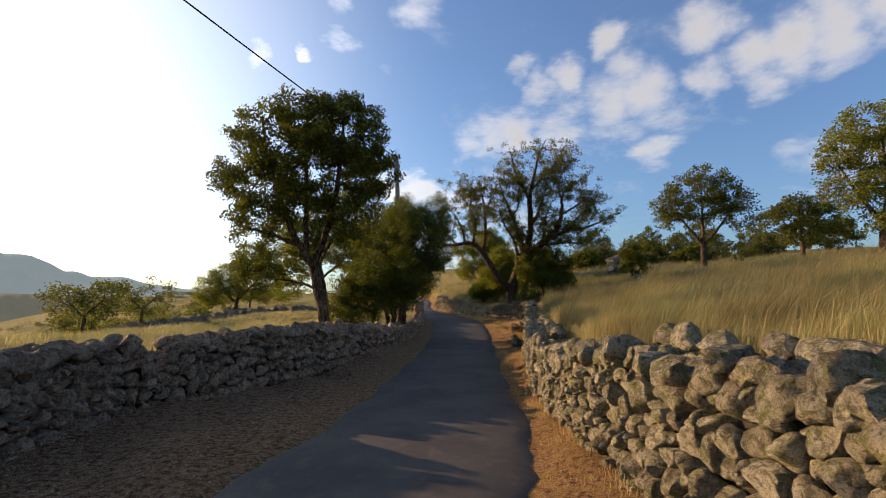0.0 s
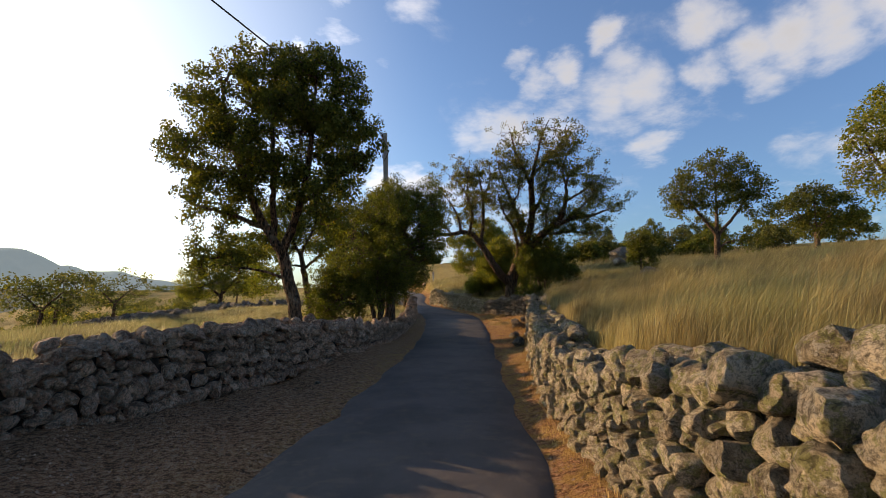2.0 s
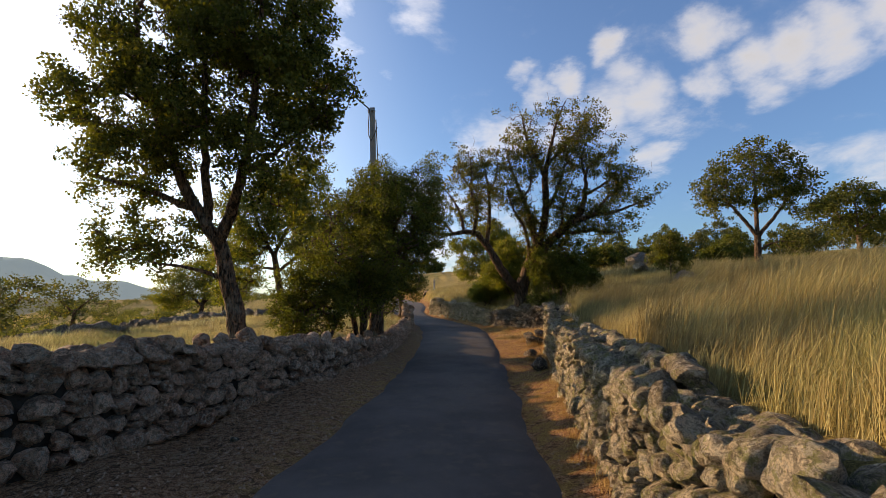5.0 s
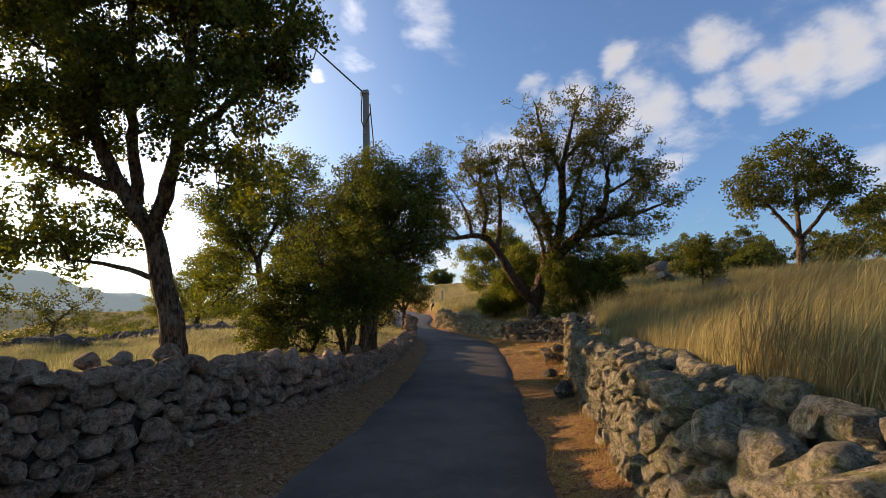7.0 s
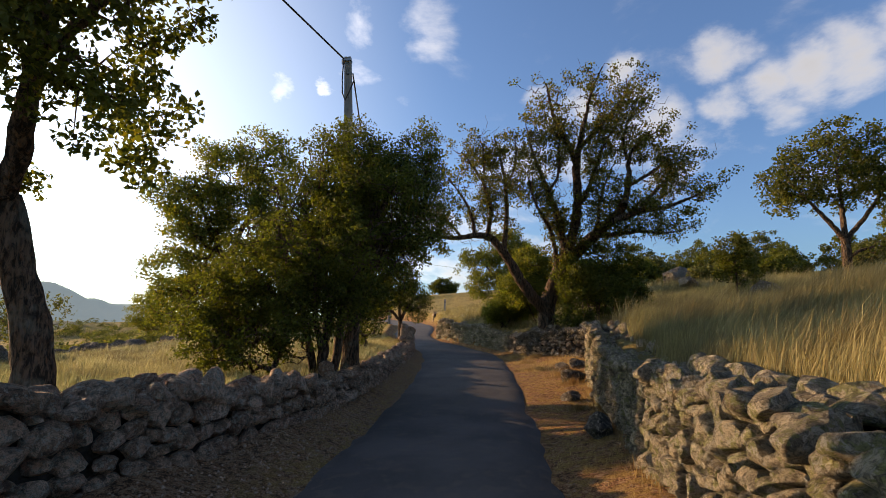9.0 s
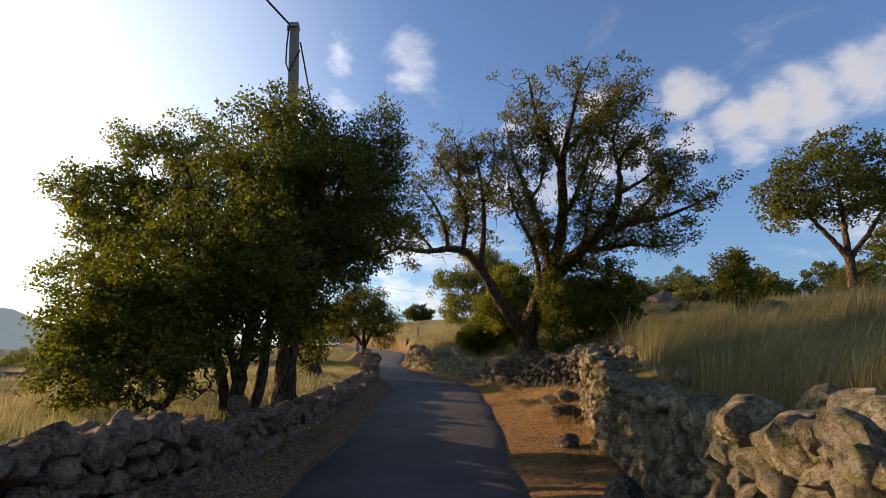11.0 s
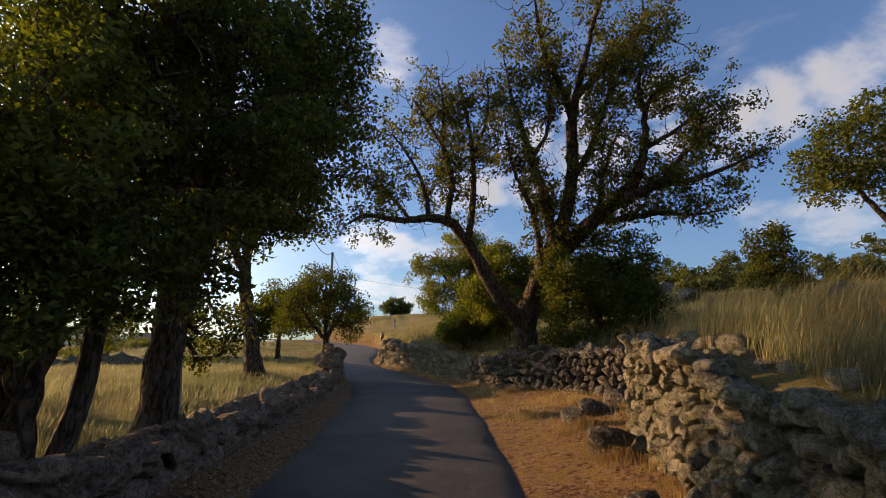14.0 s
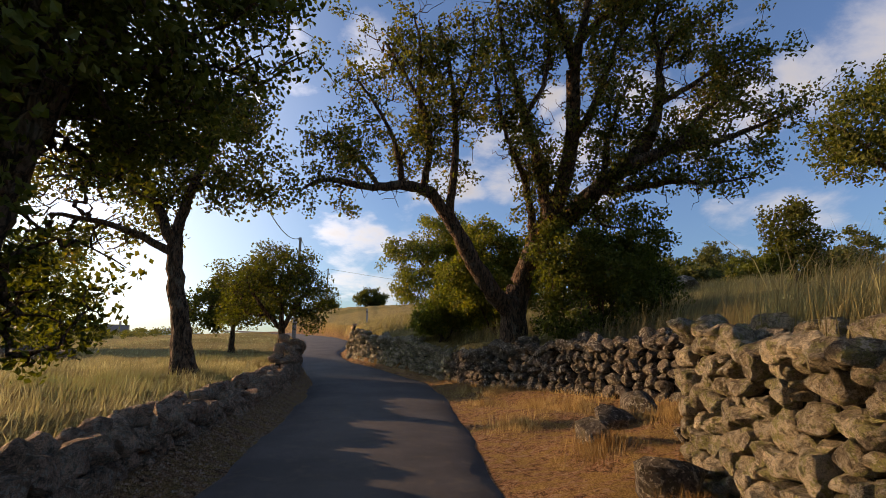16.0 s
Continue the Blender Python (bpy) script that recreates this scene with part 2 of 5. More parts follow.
def bark_material():
    m, t, out = material("bark")
    p = position(t)
    stretched = node(t, "ShaderNodeMapping", {"Vector": p, "Scale": (9.0, 9.0, 2.4)}).outputs[0]
    rough = noise_at(t, stretched, 2.2, 7.0, 0.7, 0.8)
    crack = node(t, "ShaderNodeTexVoronoi", {"Vector": stretched, "Scale": 1.6}, feature="DISTANCE_TO_EDGE").outputs["Distance"]
    c = mixed(t, ramp(t, rough, 0.4, 0.6), (0.034, 0.024, 0.017, 1), (0.175, 0.112, 0.074, 1))
    c = mixed(t, maths(t, "MULTIPLY", ramp(t, noise_at(t, p, 3.0, 4.0), 0.56, 0.7), 0.55), c, (0.21, 0.195, 0.15, 1))
    height = maths(t, "ADD", rough, maths(t, "MULTIPLY", ramp(t, crack, 0.0, 0.25), 0.7))
    principled(t, out, c, 0.95, bumped(t, height, 1.0, 0.06), 0.1)
    return m


BARK = bark_material()


def blade_material(name, pale, dark, green, green_share):
    m, t, out = material(name)
    r = node(t, "ShaderNodeNewGeometry").outputs["Random Per Island"]
    patch = noise_at(t, position(t), 0.35, 4.0)
    c = mixed(t, r, dark, pale)
    dead = ramp(t, noise_at(t, position(t), 0.62, 5.0, 0.6, 0.6), 0.42, 0.56)
    c = mixed(t, maths(t, "MULTIPLY", dead, 0.72), c, (dark[0] * 0.62, dark[1] * 0.62, dark[2] * 0.7, 1))
    c = mixed(t, maths(t, "MULTIPLY", ramp(t, patch, 0.5, 0.66), green_share), c, green)
    face = node(t, "ShaderNodeBsdfPrincipled", {"Base Color": c, "Roughness": 0.6, "Specular IOR Level": 0.25})
    back = node(t, "ShaderNodeBsdfTranslucent", {"Color": c})
    both = node(t, "ShaderNodeMixShader", {0: 0.42, 1: face.outputs[0], 2: back.outputs[0]})
    t.links.new(both.outputs[0], out.inputs[0])
    return m


GOLD_GRASS = blade_material("dry_grass", (0.47, 0.40, 0.17, 1), (0.23, 0.175, 0.07, 1), (0.27, 0.265, 0.10, 1), 0.75)
OLIVE_GRASS = blade_material("olive_grass", (0.40, 0.36, 0.15, 1), (0.18, 0.155, 0.065, 1), (0.25, 0.235, 0.085, 1), 0.6)
FIELD_GRASS = blade_material("field_grass", (0.54, 0.49, 0.24, 1), (0.27, 0.24, 0.10, 1), (0.20, 0.22, 0.08, 1), 0.9)
STRAW = blade_material("straw", (0.72, 0.53, 0.24, 1), (0.28, 0.15, 0.05, 1), (0.36, 0.25, 0.10, 1), 0.3)


def plain_material(name, a, b, scale, rough=0.85, bump=0.3, metallic=0.0):
    m, t, out = material(name)
    n = noise_at(t, position(t), scale, 6.0, 0.65)
    made = principled(t, out, mixed(t, n, a, b), rough, bumped(t, n, bump, 0.01), 0.3)
    made.inputs["Metallic"].default_value = metallic
    return m


CONCRETE = plain_material("pole_concrete", (0.17, 0.155, 0.135, 1), (0.33, 0.31, 0.275, 1), 9.0)
RUBBER = plain_material("cable_sheath", (0.012, 0.012, 0.013, 1), (0.03, 0.03, 0.03, 1), 30.0, 0.6)
STEEL = plain_material("galvanised_steel", (0.25, 0.25, 0.25, 1), (0.4, 0.4, 0.4, 1), 30.0, 0.5, 0.1, 0.8)
PLASTER = plain_material("faded_render", (0.36, 0.33, 0.29, 1), (0.48, 0.45, 0.40, 1), 3.0)
ROOF = plain_material("roof_tile", (0.16, 0.12, 0.10, 1), (0.27, 0.20, 0.165, 1), 5.0)
DARK_GLASS = plain_material("dark_window", (0.02, 0.022, 0.026, 1), (0.04, 0.045, 0.05, 1), 2.0, 0.15, 0.0)
GRAVEL = plain_material("gravel", (0.11, 0.062, 0.04, 1), (0.44, 0.29, 0.19, 1), 14.0, 0.95)
WOOD = plain_material("weathered_wood", (0.16, 0.13, 0.10, 1), (0.30, 0.26, 0.21, 1), 20.0)


# Distance haze painted in: the hill colour is also emitted as a faint glow.
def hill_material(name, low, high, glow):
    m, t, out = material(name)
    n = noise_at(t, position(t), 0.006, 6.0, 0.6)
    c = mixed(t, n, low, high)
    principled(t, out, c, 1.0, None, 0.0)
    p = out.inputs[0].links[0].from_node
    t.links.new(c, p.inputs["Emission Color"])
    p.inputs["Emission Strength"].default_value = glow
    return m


# Blue-grey tint and emission stand in for the haze over the valley.
FAR_HILL = hill_material("hazed_mountain_glow", (0.11, 0.175, 0.20, 1), (0.15, 0.21, 0.225, 1), 0.75)
NEAR_HILL = hill_material("valley_slope_glow", (0.10, 0.115, 0.085, 1), (0.19, 0.195, 0.15, 1), 0.35)


# ---- small builders ----
def mesh_np(name, verts, faces, mat, smooth=False):
    verts, faces = np.asarray(verts, dtype=np.float32), np.asarray(faces, dtype=np.int32)
    me = bpy.data.meshes.new(name)
    n, k = faces.shape
    me.vertices.add(len(verts))
    me.vertices.foreach_set("co", verts.ravel())
    me.loops.add(n * k)
    me.loops.foreach_set("vertex_index", faces.ravel())
    me.polygons.add(n)
    me.polygons.foreach_set("loop_start", np.arange(0, n * k, k, dtype=np.int32))
    me.polygons.foreach_set("use_smooth", np.full(n, smooth))
    me.update(calc_edges=True)
    me.materials.append(mat)
    return me


def part(name, data, mat, parent, label=""):
    """Links a bmesh or a mesh as one object under parent."""
    if isinstance(data, bmesh.types.BMesh):
        me = bpy.data.meshes.new(name)
        data.to_mesh(me)
        data.free()
        me.materials.append(mat)
        data = me
    ob = new(name, data)
    ob.parent = parent
    return tagged(ob, label)


def box_bm(bm, lo, hi, bevel=0.0):
    m = Matrix.Translation([(a + b) / 2 for a, b in zip(lo, hi)]) @ Matrix.Diagonal((*[b - a for a, b in zip(lo, hi)], 1))
    made = bmesh.ops.create_cube(bm, size=1.0, matrix=m)["verts"]
    if bevel:
        edges = list({e for v in made for e in v.link_edges})
        bmesh.ops.bevel(bm, geom=edges, offset=bevel, segments=2, affect="EDGES")
    return bm


def line(points, column):
    ys = [p[0] for p in points]
    return lambda y: np.interp(y, ys, [p[column] for p in points])


# ---- the lie of the land: stations along the lane ----
ROAD = [  # y, left edge, right edge, height
    (-40, -2.6, 0.9, -0.1), (-10, -2.5, 0.75, 0), (0, -2.35, 0.62, 0), (4.3, -2.12, 0.64, 0), (5.1, -2.08, 0.98, 0), (6, -1.87, 1.12, 0), (7.7, -1.6, 1.3, 0), (9.4, -1.45, 1.35, 0), (12.4, -1.24, 1.5, 0.02),
    (15, -1.0, 1.72, 0.08), (18, -0.8, 1.92, 0.16), (21, -0.68, 2.1, 0.27), (24, -0.6, 2.3, 0.40), (28, -0.62, 2.45, 0.60), (31, -0.75, 2.5, 0.75), (33.3, -1.0, 2.3, 0.88), (35, -1.3, 1.75, 1.0), (37, -1.9, 0.85, 1.18), (39, -2.6, -0.2, 1.36),
    (41, -3.1, -0.9, 1.57), (43, -3.5, -1.1, 1.78), (48, -3.9, -1.1, 2.2), (54, -4.7, -1.6, 2.6), (62, -7.2, -3.4, 3.1), (75, -13, -9, 3.9), (95, -24, -20, 5.0),
]
WALL_L = [  # y, road face, top height
    (-8, -4.6, 1.15), (0, -4.6, 1.12), (4, -4.75, 1.06), (7.2, -4.85, 1.16), (7.8, -4.75, 1.18), (8.0, -4.72, 0.90), (8.5, -4.55, 0.92), (8.9, -4.45, 1.08), (9.7, -4.15, 1.14), (9.9, -4.1, 1.25), (12, -3.3, 1.22), (13.4, -2.85, 1.17),
    (15, -2.45, 1.13), (16.1, -2.12, 1.08), (17.7, -1.68, 1.04), (19, -1.45, 0.90), (21, -1.28, 0.90), (24, -1.16, 0.93), (28.5, -1.12, 1.10), (31.5, -1.2, 1.3), (32.2, -1.22, 1.75), (33.2, -1.28, 1.98), (35.0, -1.5, 2.05),
]
WALL_R = [  # y, road face, top height
    (-6, 1.75, 1.30), (0, 1.68, 1.30), (2.7, 1.66, 1.30), (4.4, 1.6, 1.36), (5.4, 1.58, 1.28), (6.0, 1.58, 1.22), (7.5, 1.6, 1.08), (8.5, 1.65, 1.02), (10, 1.75, 1.06), (12, 1.98, 1.16), (13.6, 2.2, 1.30), (15, 2.45, 1.36), (16.2, 2.62, 1.26),
    (17.5, 2.85, 1.26), (18.5, 3.05, 1.30), (20, 3.28, 1.37), (20.7, 3.38, 1.52), (21.6, 3.52, 1.76), (23.6, 3.9, 1.97),
]
WALL_D = [  # the shaded wall under the old tree: y, road face, top height
    (33.4, 2.9, 1.75), (32.2, 3.2, 1.75), (31, 3.75, 1.95), (29.5, 4.4, 1.98), (28.2, 5.0, 1.95), (26.8, 5.6, 2.0), (25.2, 5.9, 2.1),
]
WALL_B = [  # the sunlit wall round the bend
    (33.4, 2.86, 1.78), (34.6, 2.45, 1.92), (36, 1.8, 2.14), (37.6, 1.0, 2.3), (39, 0.2, 2.45), (40.6, -0.7, 2.6),
]
WALL_F = [(57, -1.8, 3.9), (60, 2.5, 4.6), (63, 8.0, 5.6)]  # a far wall on the rise
road_l, road_r, road_z = line(ROAD, 1), line(ROAD, 2), line(ROAD, 3)
wall_l, wall_r = line(WALL_L, 1), line(WALL_R, 1)
RIGHT_EDGE = [(p[0], p[1]) for p in WALL_R] + [(24.6, 5.9), (25.2, 5.9), (26.8, 5.6), (28.2, 5.0), (29.5, 4.4), (31, 3.75), (32.2, 3.2), (33.4, 2.88), (34.6, 2.45), (36, 1.8), (37.6, 1.0), (39, 0.2), (40.6, -0.65), (42, -0.75), (47, -0.7), (53, -1.2), (62, -3.0), (75, -8), (95, -19)]
right_edge = line(RIGHT_EDGE, 1)
right_foot = line([(-40, 0.05), (0, 0.06), (12, 0.1), (16, 0.26), (20, 0.42), (23, 0.56), (25, 0.95), (28, 1.0), (31, 0.95), (33.4, 0.95), (35, 1.05), (39, 1.42), (43, 1.85), (48, 2.3), (54, 2.7), (62, 3.2), (75, 4.0), (95, 5.1)], 1)
right_field = line([(-40, 0.9), (0, 0.95), (10, 0.9), (15, 1.1), (18, 1.15), (21.5, 1.55), (25, 1.8), (31, 1.95), (35, 1.95), (38, 2.4), (42, 2.75), (48, 3.05), (54, 3.6), (70, 4.75), (95, 6.7)], 1)
left_field = line([(-40, 0.6), (0, 0.62), (8, 0.66), (14, 0.78), (20, 0.74), (24, 0.80), (28, 1.02), (33, 1.25), (40, 1.6), (50, 2.3), (65, 3.2), (95, 4.8)], 1)


def spaced(stops):
    rows = [np.arange(a, b, step) for a, b, step in stops]
    return np.concatenate(rows + [[stops[-1][1]]])


XS = spaced([(-4200, -800, 425), (-800, -200, 75), (-200, -60, 14), (-60, -20, 2.0), (-20, -6, 0.6), (-6, 7, 0.14), (7, 30, 0.7), (30, 80, 2.5), (80, 260, 15), (260, 800, 90), (800, 4200, 425)])
YS = spaced([(-1500, -200, 260), (-200, -30, 17), (-30, -3, 1.0), (-3, 36, 0.22), (36, 70, 0.7), (70, 130, 3.0), (130, 400, 22), (400, 4200, 380)])


def profile(y):
    """Stops across the lane at y: places and heights."""
    yc = min(max(y, -40), 95)
    k = 0.0 if y < 95 else min((y - 95) * 0.03, 4.0)
    wl, wr, rl, rr, rz = float(wall_l(min(yc, 36))), float(right_edge(yc)), float(road_l(yc)), float(road_r(yc)), float(road_z(yc))
    if yc > 35:
        wl = rl - 0.5
    lf, rf, ff = float(left_field(yc)), float(right_field(yc)), float(right_foot(yc))
    foot = min(max((yc - 9) / 8, 0), 1) * 0.16 + 0.03
    xs = [-4200, -900, -160, -60, -26, -12, wl - 1.4, wl - 0.45, wl - 0.3, wl, rl - 0.12, rl, rr, rr + 0.1, wr, wr + 0.3, wr + 0.45, wr + 1.6, wr + 12, wr + 22, wr + 45, 140, 400, 4200]
    down, fall = min(max((75 - yc) / 25, 0), 1), min(max((90 - yc) / 40, 0), 1)
    zs = [-160, -110, lf - 22, lf - 8.0 * fall - 1.0, lf - 0.35 - 1.35 * down, lf + 0.32 - 0.3 * down, lf + 0.06, lf, rz + foot, rz + foot, rz + 0.0, rz - 0.03, rz - 0.03, rz + 0.0, ff, ff, rf, rf + 0.22, rf + 1.95, rf + 2.6, rf + 4.6, rf + 9, rf + 5, -100]
    return np.array(xs), np.array(zs) + k


def build_heights():
    grid = np.zeros((len(YS), len(XS)))
    for j, y in enumerate(YS):
        xs, zs = profile(y)
        grid[j] = np.interp(XS, xs, zs)
        if y > 140:
            grid[j] -= min((y - 140) * 0.05, 130)
    gx, gy = np.meshgrid(XS, YS)
    bump = 0.05 * np.sin(gx * 1.7 + 0.8 * np.sin(gy * 1.1)) * np.sin(gy * 1.3 + 0.6) + 0.035 * np.sin(gx * 3.9 + gy * 2.3) + 0.09 * np.sin(gx * 0.31 + gy * 0.23) * np.sin(gy * 0.37)
    off = np.clip(np.minimum(np.abs(gx - road_l(gy)), np.abs(gx - road_r(gy))) / 1.2, 0, 1)
    inside = (gx > road_l(gy) - 0.1) & (gx < road_r(gy) + 0.1)
    grid += np.where(inside, 0, bump * off)
    return grid


HEIGHTS = build_heights()


def lie(x, y):
    """Height of the ground, for numbers or arrays."""
    x, y = np.asarray(x, float), np.asarray(y, float)
    i = np.clip(np.searchsorted(XS, x) - 1, 0, len(XS) - 2)
    j = np.clip(np.searchsorted(YS, y) - 1, 0, len(YS) - 2)
    u, v = (x - XS[i]) / (XS[i + 1] - XS[i]), (y - YS[j]) / (YS[j + 1] - YS[j])
    return (HEIGHTS[j, i] * (1 - u) + HEIGHTS[j, i + 1] * u) * (1 - v) + (HEIGHTS[j + 1, i] * (1 - u) + HEIGHTS[j + 1, i + 1] * u) * v


def build_ground():
    gx, gy = np.meshgrid(XS, YS)
    verts = np.stack([gx, gy, HEIGHTS], -1).reshape(-1, 3)
    w = len(XS)
    j, i = np.meshgrid(np.arange(len(YS) - 1), np.arange(w - 1), indexing="ij")
    a = (j * w + i).ravel()
    me = mesh_np("ground", verts, np.stack([a, a + 1, a + w + 1, a + w], 1), GROUND, True)
    near = (gx > np.where(gy < 35.5, wall_l(gy) - 0.3, road_l(gy) - 0.6)) & (gx < right_edge(gy) + 0.3)
    litter = np.where(gx > road_r(gy) - 0.05, 1.0, 0.0)
    litter = np.maximum(litter, np.clip((gx - road_l(gy) + 0.9) / 0.9, 0, 1) * np.clip((gy - 6) / 10, 0.25, 1) * (gx < road_l(gy) + 0.1))
    for name, values in (("verge", litter), ("field", np.where(near, 0.0, 1.0))):
        me.attributes.new(name, "FLOAT", "POINT").data.foreach_set("value", values.astype(np.float32).ravel())
    tagged(new("ground", me), "dry golden grassland with gravel and straw along the lane", "ground", kind="structure")


build_ground()


def build_road():
    ys = np.concatenate([np.arange(-40, 60, 0.35), np.arange(60, 95, 1.5)])
    rng = np.random.default_rng(3)
    n = 13
    verts = []
    wob_l, wob_r = 0.05 * np.sin(ys * 2.1) + rng.normal(0, 0.03, len(ys)), 0.05 * np.sin(ys * 1.7 + 1) + rng.normal(0, 0.03, len(ys))
    for y, a, b in zip(ys, wob_l, wob_r):
        l, r, z = float(road_l(y)) + a, float(road_r(y)) + b, float(road_z(y))
        for k in range(n):
            s = k / (n - 1)
            verts.append((l + (r - l) * s, y, z + 0.035 * (1 - (2 * s - 1) ** 2) + (0.012 if 0 < k < n - 1 else -0.035)))
    a = np.add.outer(np.arange(len(ys) - 1) * n, np.arange(n - 1)).ravel()
    me = mesh_np("road", verts, np.stack([a, a + 1, a + n + 1, a + n], 1), ASPHALT, True)
    tagged(new("road", me), "narrow dark grey asphalt lane with crumbling edges", "road", kind="structure")


build_road()


# ---- distant hills ----
def build_hill(name, label, mat, distance, skyline, foot):
    """A ridge seen far off; skyline: degrees right of ahead, degrees up."""
    a = np.linspace(skyline[0][0], skyline[-1][0], 150)
    up = np.interp(a, [p[0] for p in skyline], [p[1] for p in skyline])
    rng = np.random.default_rng(8)
    rough = np.convolve(rng.normal(0, 1, len(a) + 12), np.ones(7) / 7, "same")[6:-6] * 0.10
    up = up + rough * np.clip(up / 2, 0, 1)
    rows = 9
    verts = []
    for r in range(rows):
        s = r / (rows - 1)
        d = distance * (0.72 + 0.28 * s)
        top = 1.65 + np.tan(np.radians(np.maximum(up, 0.02))) * distance
        z = foot + (top - foot) * s ** 0.8 * (1 + 0.05 * np.sin(a * 3 + r))
        if r == rows - 1:
            z = top
        verts.append(np.stack([np.sin(np.radians(a)) * d, np.cos(np.radians(a)) * d, z], -1))
    verts.append(np.stack([np.sin(np.radians(a)) * distance * 1.25, np.cos(np.radians(a)) * distance * 1.25, np.full(len(a), foot)], -1))
    w = len(a)
    k = np.add.outer(np.arange(rows) * w, np.arange(w - 1)).ravel()
    me = mesh_np(name, np.concatenate(verts), np.stack([k, k + 1, k + w + 1, k + w], 1), mat, True)
    tagged(new(name, me), label, "mountain", kind="structure")


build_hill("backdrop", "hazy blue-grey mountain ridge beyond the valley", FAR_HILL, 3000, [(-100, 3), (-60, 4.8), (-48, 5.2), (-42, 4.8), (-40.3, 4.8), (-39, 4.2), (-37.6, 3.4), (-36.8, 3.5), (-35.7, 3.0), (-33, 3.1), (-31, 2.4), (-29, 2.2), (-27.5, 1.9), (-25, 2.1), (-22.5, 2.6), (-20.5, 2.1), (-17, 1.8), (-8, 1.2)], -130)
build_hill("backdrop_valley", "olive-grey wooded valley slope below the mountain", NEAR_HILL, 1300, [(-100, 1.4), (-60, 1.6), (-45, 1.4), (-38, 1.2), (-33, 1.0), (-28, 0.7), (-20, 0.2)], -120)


# ---- trees ----
def refine(points, step):
    """A polyline of (x, y, z, radius), smoothed and cut into short steps."""
    p = np.array(points, float)
    for _ in range(2):
        q = [p[0]]
        for a, b in zip(p[:-1], p[1:]):
            q += [a * 0.75 + b * 0.25, a * 0.25 + b * 0.75]
        p = np.array(q + [p[-1]])
    s = np.concatenate([[0], np.cumsum(np.linalg.norm(np.diff(p[:, :3], axis=0), axis=1))])
    at = np.linspace(0, s[-1], max(3, int(s[-1] / step)))
    return np.stack([np.interp(at, s, p[:, k]) for k in range(4)], 1)


def tube(path, sides, verts, faces, knobs=0.0, rng=None):
    """Adds a tapered tube along path (x, y, z, radius)."""
    p = np.asarray(path, float)
    n = len(p)
    tang = np.gradient(p[:, :3], axis=0)
    tang /= np.linalg.norm(tang, axis=1)[:, None] + 1e-9
    up = np.array([0.31, 0.2, 0.93]) if abs(tang[0, 2]) < 0.9 else np.array([1.0, 0.1, 0.0])
    a = np.cross(tang, up)
    a /= np.linalg.norm(a, axis=1)[:, None] + 1e-9
    b = np.cross(tang, a)
    turn = np.arange(sides) / sides * 2 * math.pi
    r = p[:, 3][:, None] * np.ones(sides)[None]
    if knobs:
        r = r * (1 + knobs * rng.normal(0, 1, r.shape))
    ring = p[:, None, :3] + r[..., None] * (np.cos(turn)[None, :, None] * a[:, None] + np.sin(turn)[None, :, None] * b[:, None])
    start = sum(len(v) for v in verts)
    verts.append(ring.reshape(-1, 3))
    i, k = np.meshgrid(np.arange(n - 1), np.arange(sides), indexing="ij")
    k2 = (k + 1) % sides
    faces.append(start + np.stack([i * sides + k, i * sides + k2, (i + 1) * sides + k2, (i + 1) * sides + k], -1).reshape(-1, 4))


def tube_mesh(name, paths, mat, sides=8, knobs=0.0, rng=None):
    verts, faces = [], []
    for p in paths:
        tube(p, sides if p[0][3] > 0.03 else max(3, sides // 2), verts, faces, knobs if p[0][3] > 0.05 else 0.0, rng)
    return mesh_np(name, np.concatenate(verts), np.concatenate(faces), mat, True)


def fill_lobes(rng, lobes, count, hollow):
    """Points for twigs inside a crown made of lobes (x, y, z, rx, ry, rz)."""
    lobes = np.array(lobes, float)
    size = lobes[:, 3] * lobes[:, 4] * lobes[:, 5]
    which = rng.choice(len(lobes), count, p=size / size.sum())
    way = rng.normal(0, 1, (count, 3))
    way /= np.linalg.norm(way, axis=1)[:, None]
    far = (hollow ** 3 + (1 - hollow ** 3) * rng.random(count)) ** (1 / 3) * rng.normal(1.0, 0.09, count)
    return lobes[which, :3] + way * far[:, None] * lobes[which, 3:]


def along_limbs(rng, limbs, count):
    """Points for twigs close round the limbs, more and wider towards their tips."""
    size = np.array([len(m) for m in limbs], float)
    made = []
    for k in rng.choice(len(limbs), count, p=size / size.sum()):
        s = 1 - 0.8 * rng.random() ** 1.25
        at = limbs[k][int(s * (len(limbs[k]) - 1)), :3]
        made.append(at + rng.normal(0, 1, 3) * np.array([0.36, 0.4, 0.30]) * (0.75 + 0.45 * s) + np.array([0, 0, 0.12]))
    return np.array(made)


